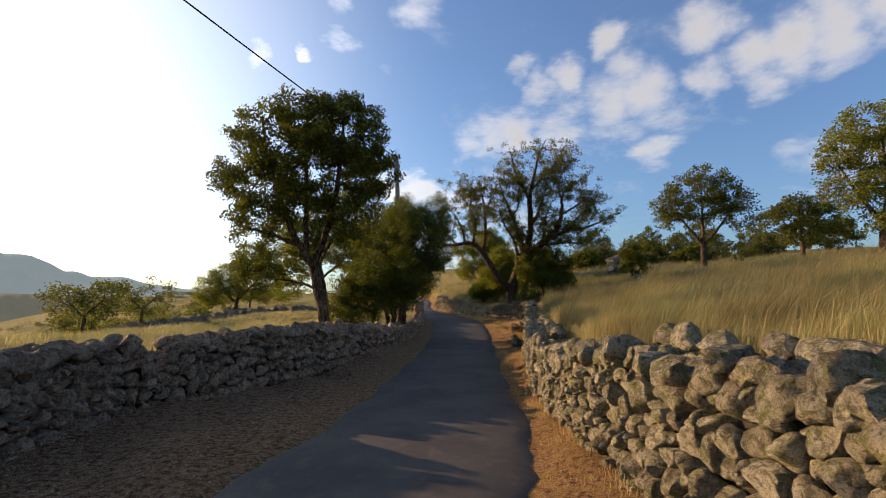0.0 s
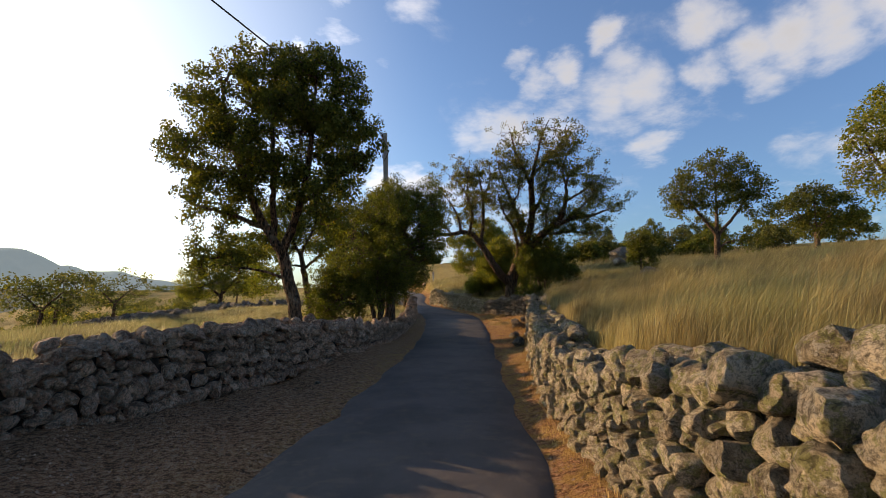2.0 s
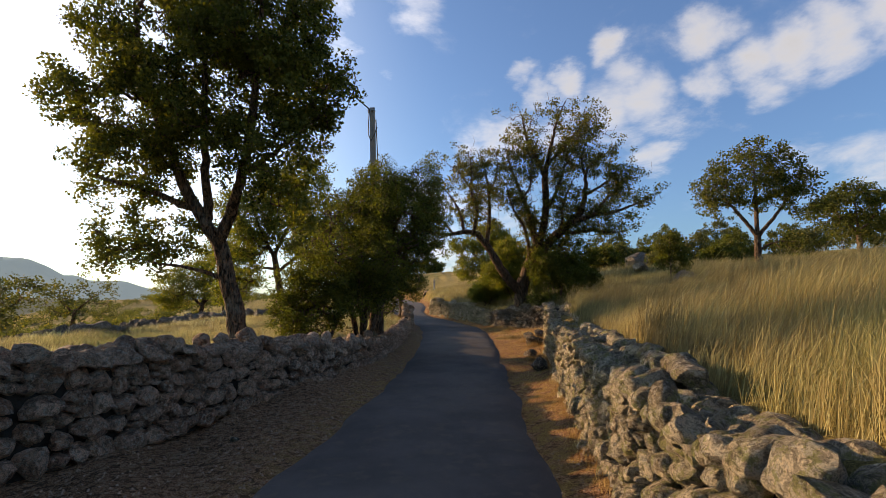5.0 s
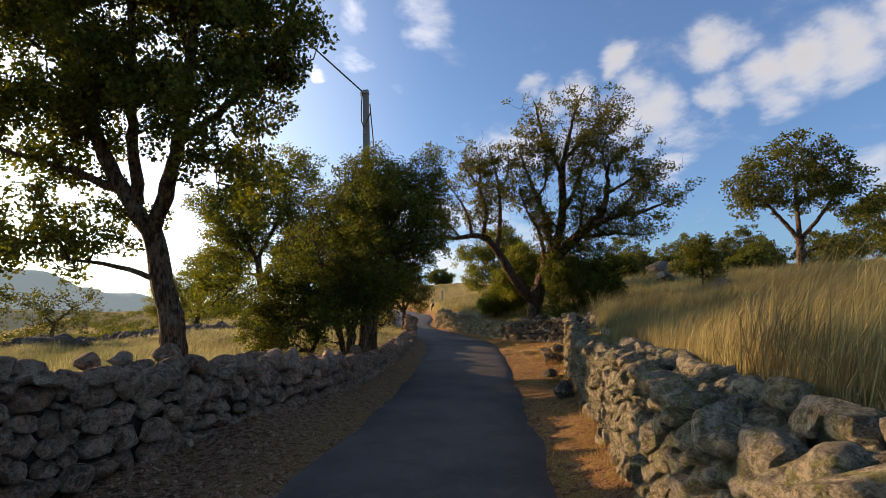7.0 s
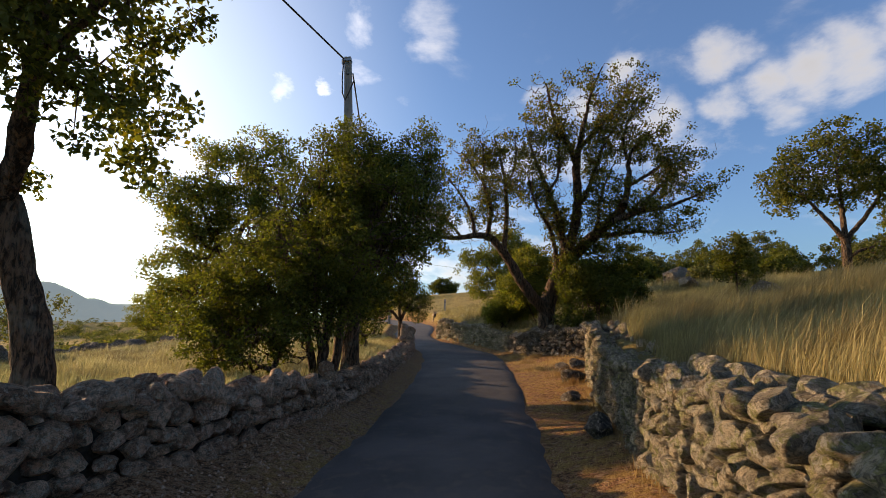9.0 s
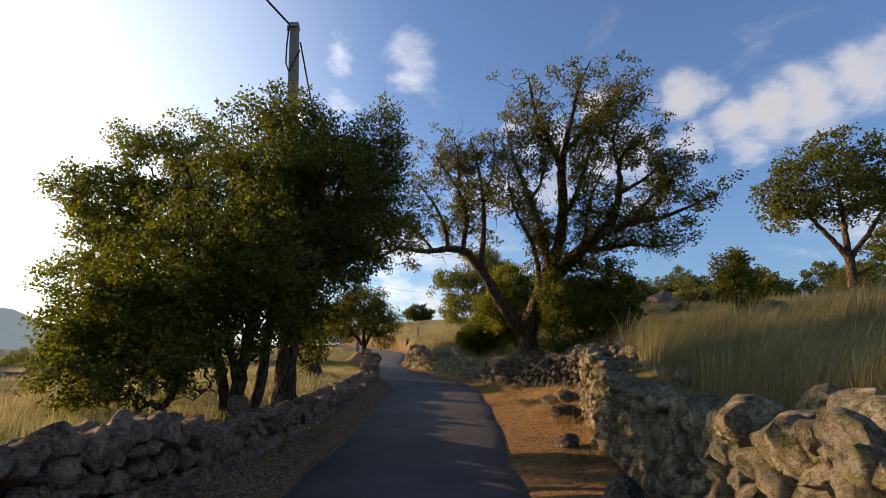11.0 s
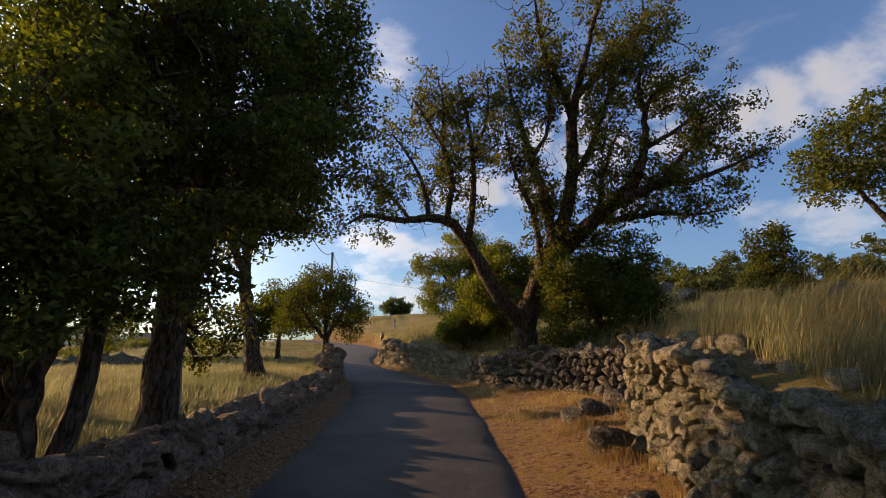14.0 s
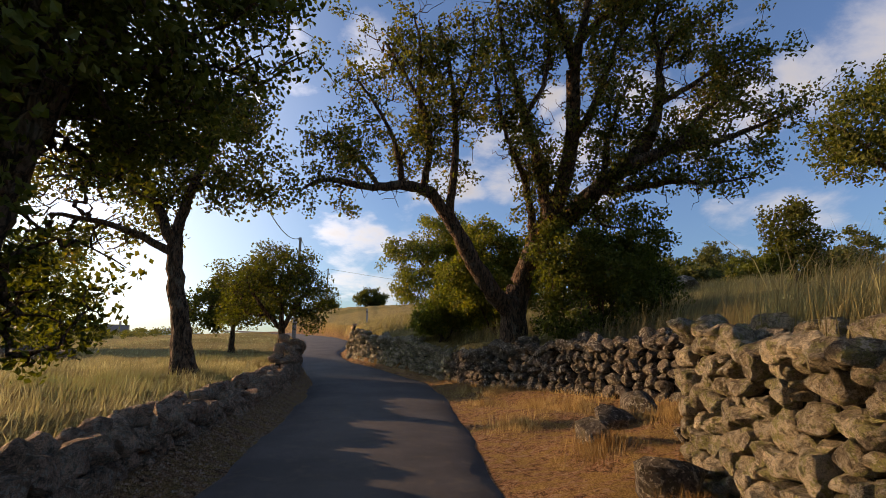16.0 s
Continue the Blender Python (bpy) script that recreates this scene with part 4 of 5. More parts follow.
# the spreading side towards the field
OLD_LIMBS.append(limb(0.26, 0.17, -0.6, -3.4, (0.23, 2.30), (1.11, 3.39), (1.74, 4.02), (2.20, 4.39), (2.37, 4.79)))
OLD_LIMBS.append(limb(0.13, 0.02, -3.5, -4.2, (2.32, 4.76), (2.50, 5.63), (2.40, 6.42), (2.87, 7.05), (3.72, 7.42)))
OLD_LIMBS.append(limb(0.14, 0.02, -3.1, -4.2, (1.95, 4.18), (2.93, 4.51), (3.62, 4.53), (4.38, 4.76), (5.28, 5.19)))
OLD_LIMBS.append(limb(0.11, 0.02, -2.2, -4.0, (1.48, 3.76), (2.35, 3.79), (3.00, 3.83), (3.57, 3.61), (4.12, 3.62)))
OLD_LIMBS.append(limb(0.07, 0.02, -3.8, -4.2, (2.39, 5.32), (3.08, 5.71), (3.71, 6.17), (4.24, 6.30)))
OLD_LIMBS.append(limb(0.08, 0.02, -3.6, -4.2, (2.79, 4.43), (3.46, 5.26), (4.05, 5.79), (4.49, 6.08)))
OLD_LIMBS.append(limb(0.09, 0.02, -2.4, -4.0, (1.59, 3.87), (1.53, 4.68), (1.58, 5.35), (1.78, 5.95)))
OLD_LIMBS.append(limb(0.06, 0.02, -4.0, -4.5, (2.33, 6.26), (2.16, 7.12), (2.48, 7.92), (2.92, 8.28)))
build_tree("old_oak_tree", "old gnarled half-bare oak with twisted spreading limbs over the wall", "tree", 21, (4.5, 32.0, 1.75), OLD_LIMBS, None,
    2600, 6, 0.14, (0.092, 0.056), THIN_LEAF, near=5.4, bend=0.65, airy=-0.16)
build_shrub("shrub", "dense dark evergreen shrub under the old oak", 22, (6.1, 30.2), [(0, 0, 1.4, 1.3, 1.1, 1.3), (1.0, 0.2, 1.2, 1.1, 1.0, 1.1), (-0.8, -0.2, 1.9, 0.9, 0.8, 1.0), (0.3, 0, 2.8, 1.0, 0.9, 0.9), (1.2, 0.2, 2.6, 0.8, 0.8, 0.7), (-0.9, -0.3, 0.7, 0.8, 0.7, 0.7)], 620, 26, 0.16, (0.07, 0.04), BUSH_LEAF)
build_shrub("shrub", "fresh green shrub spilling over the sunlit wall", 23, (3.0, 35.6), [(-0.1, 0, 1.0, 0.8, 0.8, 0.7), (-0.6, 0.4, 0.8, 0.6, 0.7, 0.5), (0.7, 0.2, 1.2, 0.9, 0.9, 0.7)], 280, 26, 0.15, (0.07, 0.04), SUNLIT_LEAF)
build_shrub("shrub", "olive green shrub behind the old oak's trunk", 24, (4.4, 34.2), [(0, 0, 1.5, 1.3, 1.0, 1.2), (-0.9, 0, 1.9, 0.9, 0.9, 0.9), (0.9, 0, 2.2, 1.0, 0.9, 1.0), (-0.3, 0, 3.0, 1.0, 0.9, 0.8)], 460, 26, 0.18, (0.08, 0.045), SUNLIT_LEAF)
build_tree("oak_tree", "round green oak behind the sunlit wall at the bend", "tree", 25, (3.4, 43.0),
    [[(0, 0, 0, 0.16), (0, 0, 1.0, 0.14), (0, 0, 2.0, 0.12)], [(0, 0, 1.8, 0.1), (-1, 0, 3, 0.06), (-1.6, 0, 4, 0.03)], [(0, 0, 1.8, 0.1), (1, 0, 3, 0.06), (1.4, 0, 4.2, 0.03)], [(0, 0, 2, 0.1), (0, 0, 3.4, 0.06), (0, 0, 4.8, 0.03)]],
    [(-1.5, 0, 3.0, 1.4, 1.3, 1.1), (0.2, 0, 4.2, 1.6, 1.4, 1.1), (1.6, 0, 3.2, 1.4, 1.3, 1.2), (-1.2, 0, 1.5, 1.0, 1.0, 0.8), (0.6, -0.3, 2.0, 1.4, 1.2, 1.0)], 520, 14, 0.2, (0.12, 0.075), SUNLIT_LEAF, 0.4, near=4.0)

# the rising field on the other side
build_tree("oak_tree", "single round oak with bare forked trunk on the golden slope", "tree", 31, (16.6, 31.1),
    [[(0, 0, 0, 0.2), (0, 0, 0.9, 0.17), (0.02, 0, 1.9, 0.15)],
     [(0, 0, 1.8, 0.11), (-0.9, 0, 3.0, 0.08), (-1.9, 0, 4.2, 0.04)], [(0, 0, 1.8, 0.12), (0.1, 0, 3.4, 0.09), (0.1, 0, 5.4, 0.04)], [(0, 0, 1.7, 0.11), (1.1, 0, 2.9, 0.08), (2.1, 0, 4.2, 0.04)], [(0, 0, 1.0, 0.07), (0.9, 0, 1.5, 0.05), (1.8, 0, 1.5, 0.03)]],
    [(-1.9, 0, 4.2, 1.3, 1.4, 1.1), (-0.9, 0, 5.4, 1.3, 1.4, 1.0), (0.5, 0, 6.2, 1.3, 1.4, 0.9), (1.9, 0, 5.0, 1.4, 1.4, 1.2), (2.6, 0, 3.6, 1.1, 1.2, 1.0), (0.2, 0, 4.2, 1.7, 1.5, 1.2), (-2.0, 0, 3.4, 0.8, 1.0, 0.7), (1.7, -0.2, 1.4, 1.1, 0.9, 0.6)],
    560, 13, 0.2, (0.1, 0.058), OAK_LEAF, 0.45)
build_tree("oak_tree", "tall spreading oak on the crest of the golden slope", "tree", 32, (23.2, 25.6),
    [[(0, 0, 0, 0.3), (0, 0, 1.4, 0.26), (0.2, 0, 2.6, 0.22)], [(0.1, 0, 2.4, 0.16), (-1.4, 0, 4.4, 0.1), (-2.6, 0, 6.6, 0.05)], [(0.2, 0, 2.4, 0.17), (0.6, 0, 5.0, 0.12), (0.6, 0, 8.5, 0.05)], [(0.2, 0, 2.3, 0.15), (2.0, 0, 4.4, 0.1), (3.6, 0, 6.4, 0.05)]],
    [(-2.2, 0, 7.0, 1.8, 1.8, 1.3), (-0.2, 0, 8.8, 2.0, 2.0, 1.4), (2.4, 0, 8.0, 2.2, 2.0, 1.6), (-1.6, 0, 4.6, 1.7, 1.7, 1.3), (1.2, 0, 5.6, 2.2, 2.0, 1.6), (3.8, 0, 5.4, 1.8, 1.8, 1.5), (-0.8, 0, 2.8, 1.2, 1.3, 0.9)], 760, 13, 0.26, (0.13, 0.075), SUNLIT_LEAF, 0.45, size=(0.85, 0.85, 0.85))
build_tree("oak_tree", "dense oak further up the golden slope", "tree", 33, (29.5, 40.0),
    [[(0, 0, 0, 0.2), (0, 0, 1.0, 0.18), (0, 0, 1.8, 0.15)], [(0, 0, 1.6, 0.1), (-1.4, 0, 3, 0.05)], [(0, 0, 1.6, 0.1), (1.4, 0, 3, 0.05)], [(0, 0, 1.7, 0.1), (0, 0, 4, 0.05)]],
    [(-1.8, 0, 3.2, 1.6, 1.5, 1.2), (0, 0, 4.2, 1.8, 1.6, 1.3), (2.0, 0, 3.4, 1.7, 1.6, 1.3), (0, 0, 2.0, 2.0, 1.6, 0.9)], 330, 12, 0.26, (0.14, 0.08), OAK_LEAF, 0.4)
build_tree("sapling", "small dark oak sapling standing in the tall dry grass", "tree", 34, (11.85, 30.8),
    [[(0, 0, 0, 0.05), (0.05, 0, 0.8, 0.04), (0.05, 0, 1.7, 0.03), (0.1, 0, 2.5, 0.015)], [(0.02, 0, 0.5, 0.025), (0.5, 0, 0.9, 0.015), (0.9, 0, 1.0, 0.01)]],
    [(0.0, 0, 2.1, 0.7, 0.7, 0.6), (0.1, 0, 1.5, 0.8, 0.7, 0.5), (0.6, 0, 0.8, 0.6, 0.6, 0.4), (-0.3, 0, 1.0, 0.5, 0.5, 0.3)], 150, 13, 0.13, (0.08, 0.045), OAK_LEAF, 0.3)
rng = np.random.default_rng(77)
for k, (x, y, w, h) in enumerate([(13.0, 45.0, 1.7, 2.2), (16.0, 49.5, 2.0, 2.6), (19.5, 52.0, 1.8, 2.2), (23.0, 55.0, 2.4, 3.0), (27.0, 56.0, 2.0, 3.4), (31.5, 58.0, 2.6, 3.2), (36.5, 57.0, 2.4, 3.6), (18.3, 45.0, 1.6, 1.5), (22.0, 44.0, 1.4, 1.6), (24.5, 47.5, 2.0, 2.0), (33.0, 50.0, 2.2, 2.6), (39.0, 48.0, 2.4, 3.6), (10.0, 50.5, 2.2, 3.2), (20.5, 66.0, 3.0, 5.0), (29.0, 70.0, 3.2, 5.0), (43.0, 58.0, 3.0, 5.0), (36.0, 68.0, 3.0, 5.4)]):
    build_shrub("shrub", "rounded olive green shrub on the far slope", 100 + k, (x, y),
        [(0, 0, h * 0.5, w * 0.8, w * 0.8, h * 0.45), (-w * 0.55, 0, h * 0.38, w * 0.55, w * 0.6, h * 0.36), (w * 0.5, 0.2, h * 0.42, w * 0.6, w * 0.6, h * 0.38), (0.1, 0, h * 0.75, w * 0.5, w * 0.5, h * 0.28)],
        150, 12, 0.24, (0.16, 0.1), (OAK_LEAF, OLIVE_LEAF, BUSH_LEAF)[k % 3], "shrubs on the far slope")

# the field on the valley side
for k, (x, y, s) in enumerate([(-18.5, 25.5, 1.0), (-20.5, 29.0, 1.1), (-21.0, 34.5, 1.15), (-33.0, 44.0, 0.8), (-21.5, 55.0, 0.9)]):
    build_tree("olive_tree", "low wind-shaped olive tree above the valley", "tree", 42 + k, (x, y),
        [[(0, 0, 0, 0.11 * s), (0, 0, 0.7 * s, 0.09 * s), (0.1, 0, 1.4 * s, 0.07 * s)], [(0, 0, 1.2 * s, 0.06), (-0.9 * s, 0, 2.0 * s, 0.03)], [(0, 0, 1.2 * s, 0.06), (1.0 * s, 0, 2.1 * s, 0.03)]],
        [(-1.0 * s, 0, 2.1 * s, 1.2 * s, 1.1 * s, 0.8 * s), (0.9 * s, 0, 2.3 * s, 1.2 * s, 1.1 * s, 0.8 * s), (0, 0, 1.4 * s, 1.5 * s, 1.1 * s, 0.6 * s)], 90, 9, 0.24, (0.12, 0.06), OLIVE_LEAF, 0.35, group="olive trees above the valley")
for k, (x, y, s) in enumerate([(-1.8, 92.0, 1.0), (-9.5, 104.0, 0.9), (-13.0, 110.0, 0.8)]):
    build_tree("olive_tree", "single small tree on the far golden rise", "tree", 60 + k, (x, y, float(lie(x, y)) - 1.5 * s),
        [[(0, 0, 0, 0.14 * s), (0, 0, 1.0 * s, 0.12 * s), (0, 0, 1.8 * s, 0.08 * s)], [(0, 0, 1.4 * s, 0.07), (-1.2 * s, 0, 2.4 * s, 0.04)], [(0, 0, 1.4 * s, 0.07), (1.2 * s, 0, 2.4 * s, 0.04)]],
        [(-1.2 * s, 0, 2.5 * s, 1.3 * s, 1.3 * s, 0.9 * s), (1.2 * s, 0, 2.5 * s, 1.3 * s, 1.3 * s, 0.9 * s), (0, 0, 3.2 * s, 1.4 * s, 1.3 * s, 1.0 * s), (0.2, 0, 2.1 * s, 1.5 * s, 1.3 * s, 0.8 * s)], 220, 11, 0.28, (0.2, 0.12), OAK_LEAF, 0.35, group="trees on the far rise")


def build_scrub():
    """Low dark scrub over the far side of the valley field."""
    rng = np.random.default_rng(53)
    x, y = rng.uniform(-62, -23, 260), rng.uniform(36, 96, 260)
    keep = np.sin(x * 0.21 + 1.0) * np.sin(y * 0.17) > -0.35
    x, y = np.repeat(x[keep], 7), np.repeat(y[keep], 7)
    x, y = x + rng.normal(0, 0.7, len(x)), y + rng.normal(0, 0.5, len(y))
    places = np.stack([x, y, lie(x, y) + rng.uniform(0.1, 0.8, len(x))], 1)
    v, f = leaf_cloud(rng, places, 26, 0.3, 0.2, 0.13)
    tagged(new("scrub", mesh_np("scrub", v, f, OLIVE_LEAF)), "low dark olive scrub scattered over the far valley field", "scrub", kind="stuff")


build_scrub()


# ---- poles and cable ----
def build_pole(x, y, height, label, wide=0.145, lean=(0, 0)):
    z = float(lie(x, y)) - 0.2
    pole = tagged(new("utility_pole"), label, "utility pole", "utility poles")
    pole.matrix_world = pose(x, y, z, lean[0], lean[1], 0)
    bm = bmesh.new()
    # two tapered flanges joined by webs, with open slots between them
    for side in (-1, 1):
        bottom, top = wide, wide * 0.58
        corners = []
        for h, w in ((0, bottom), (height, top)):
            for u in (side * w * 0.35, side * w):
                for v in (-w * 0.72, w * 0.72):
                    corners.append(bm.verts.new((u, v, h)))
        bmesh.ops.convex_hull(bm, input=corners)
        part("flange", bm, CONCRETE, pole)
        bm = bmesh.new()
    bm.free()
    h = 0.0
    while h < height:
        w = wide + (wide * 0.58 - wide) * h / height
        bm = bmesh.new()
        box_bm(bm, (-w * 0.37, -w * 0.6, h), (w * 0.37, w * 0.6, min(h + 0.295, height)))
        part("web", bm, CONCRETE, pole)
        h += 0.31
    bm = bmesh.new()
    box_bm(bm, (-wide * 0.66, -wide * 0.66, height - 0.12), (wide * 0.66, wide * 0.66, height - 0.06), 0.01)
    box_bm(bm, (-wide * 1.1, -wide * 0.3, height - 0.2), (-wide * 0.6, -wide * 0.15, height - 0.05), 0.01)
    part("clamp", bm, STEEL, pole, "grey steel cable clamp")
    return pole.matrix_world @ Vector((0, 0, height))


def build_cable(name, points, radius, label):
    curve = bpy.data.curves.new(name, "CURVE")
    curve.dimensions, curve.bevel_depth, curve.bevel_resolution = "3D", radius, 2
    s = curve.splines.new("POLY")
    s.points.add(len(points) - 1)
    for p, q in zip(s.points, points):
        p.co = (*q, 1)
    curve.materials.append(RUBBER)
    deps = new(name, curve)
    me = bpy.data.meshes.new_from_object(deps)
    bpy.data.objects.remove(deps)
    return tagged(new(name, me), label, "cable", "overhead cables")


def sagging(a, b, sag, n=24):
    a, b = Vector(a), Vector(b)
    return [a.lerp(b, k / n) - Vector((0, 0, 4 * sag * (k / n) * (1 - k / n))) for k in range(n + 1)]


TOP_1 = build_pole(-1.96, 23.1, 8.22, "grey perforated concrete utility pole rising out of the oaks", lean=(5.2, -1.5))
TOP_2 = build_pole(-5.4, 54.0, 7.3, "slim concrete utility pole beside the further lane", 0.13)
TOP_3 = build_pole(-9.0, 98.0, 7.0, "far slim utility pole on the rise", 0.13)
tip = TOP_1 + Vector((-0.09, -0.08, -0.08))
build_cable("overhead_cable", sagging(tip, (-24.0, -31.5, 15.0), 0.8), 0.022, "thick black overhead cable running to the pole top")
build_cable("overhead_cable", [tip, tip + Vector((-0.02, 0.02, -0.5)), tip + Vector((0.0, 0.0, -0.95)), tip + Vector((0.08, 0, -1.15)), tip + Vector((0.2, -0.12, -1.0)), tip + Vector((0.3, -0.1, -0.7))], 0.018, "black cable loop hanging down the pole")
build_cable("overhead_cable", sagging(TOP_1 + Vector((0.12, 0.1, -0.4)), TOP_2, 1.9), 0.02, "black overhead cable sagging to the next pole")
build_cable("overhead_cable", sagging(TOP_2, TOP_3, 1.3), 0.018, "thin black cable between far poles")
build_cable("overhead_cable", sagging(TOP_3, TOP_3 + Vector((38, 30, 1.5)), 0.8), 0.018, "thin black cable crossing the far rise")


# ---- far house and stake ----
def build_house(x, y, turn):
    z = float(lie(x, y)) - 2.3
    house = tagged(new("house"), "low grey-plastered house with shallow tiled roof beyond the field", "house")
    house.matrix_world = pose(x, y, z, 0, 0, turn) @ Matrix.Diagonal((0.55, 0.7, 1, 1))
    bm = bmesh.new()
    box_bm(bm, (-5, -3, 0), (5, 3, 3.0))
    part("wall", bm, PLASTER, house)
    bm = bmesh.new()
    verts = [bm.verts.new(c) for c in ((-5.4, -3.4, 2.95), (5.4, -3.4, 2.95), (5.4, 3.4, 2.95), (-5.4, 3.4, 2.95), (-5.4, 0, 4.3), (5.4, 0, 4.3), (-5.4, -3.4, 3.1), (5.4, -3.4, 3.1), (5.4, 3.4, 3.1), (-5.4, 3.4, 3.1))]
    bmesh.ops.convex_hull(bm, input=verts)
    roof = part("roof", bm, ROOF, house, "dull red-brown tile roof")
    bm = bmesh.new()
    box_bm(bm, (2.6, -0.3, 3.6), (3.2, 0.3, 4.9), 0.03)
    part("chimney", bm, PLASTER, roof)
    for u in (-3.2, 0.0, 3.0):
        bm = bmesh.new()
        box_bm(bm, (u - 0.55, -3.06, 1.0), (u + 0.55, -2.98, 2.2), 0.02)
        window = part("window", bm, WOOD, house)
        bm = bmesh.new()
        box_bm(bm, (u - 0.46, -3.075, 1.1), (u + 0.46, -3.062, 2.1))
        part("pane", bm, DARK_GLASS, window)


build_house(-45.5, 107.0, 24)


def build_stake(x, y):
    stake = new("marker_stake")
    stake.location = (x, y, float(lie(x, y)) - 0.1)
    bm = bmesh.new()
    box_bm(bm, (-0.07, -0.07, 0), (0.07, 0.07, 1.15), 0.02)
    part("post", bm, PLASTER, stake)
    bm = bmesh.new()
    box_bm(bm, (-0.075, -0.075, 0.85), (0.075, 0.075, 0.95))
    part("band", bm, ROOF, stake, "dull red band")
    tagged(stake, "short pale marker stake beside the far lane", "stake")


build_stake(-0.6, 56.5)


# ---- grass ----
def blades(rng, x, y, height, width, lean, bow, simple=False):
    n = len(x)
    z = lie(x, y) - 0.02
    a = rng.uniform(0, 2 * math.pi, n)
    side = np.stack([np.cos(a), np.sin(a), np.zeros(n)], 1) * (width * rng.uniform(0.6, 1.3, n))[:, None]
    h = height * rng.uniform(0.55, 1.25, n) * (0.82 + 0.28 * np.sin(x * 1.7 + 1.3 * np.sin(y * 0.8)) * np.sin(y * 1.3 + 0.6 * x))
    over = np.stack([rng.normal(lean, 0.24, n), rng.normal(-0.04, 0.22, n), np.zeros(n)], 1) * h[:, None]
    foot = np.stack([x, y, z], 1)
    up = np.array([0, 0, 1.0])
    mid = foot + up * (h * 0.55)[:, None] + over * 0.35
    tip = foot + up * (h * (1 - bow * rng.random(n)))[:, None] + over
    if simple:
        v = np.stack([foot - side, foot + side, tip], 1).reshape(-1, 3)
        return v, np.arange(n)[:, None] * 3 + np.array([[0, 1, 2]])
    v = np.stack([foot - side, foot + side, mid + side * 0.8, mid - side * 0.8, tip], 1).reshape(-1, 3)
    k = np.arange(n)[:, None] * 5
    f = np.concatenate([k + np.array([0, 1, 2]), k + np.array([0, 2, 3]), k + np.array([3, 2, 4])], 1).reshape(-1, 3)
    return v, f


def stuff(name, label, chunks, mat):
    verts, faces, start = [], [], 0
    for v, f in chunks:
        verts.append(v)
        faces.append(f + start)
        start += len(v)
    tagged(new(name, mesh_np(name, np.concatenate(verts), np.concatenate(faces), mat)), label, "grass", kind="stuff")


def tufts(rng, n, xlo, xhi, ylo, yhi, per, spread):
    x, y = rng.uniform(xlo, xhi, n), rng.uniform(ylo, yhi, n)
    x, y = np.repeat(x, per), np.repeat(y, per)
    return x + rng.normal(0, spread, len(x)), y + rng.normal(0, spread, len(y))


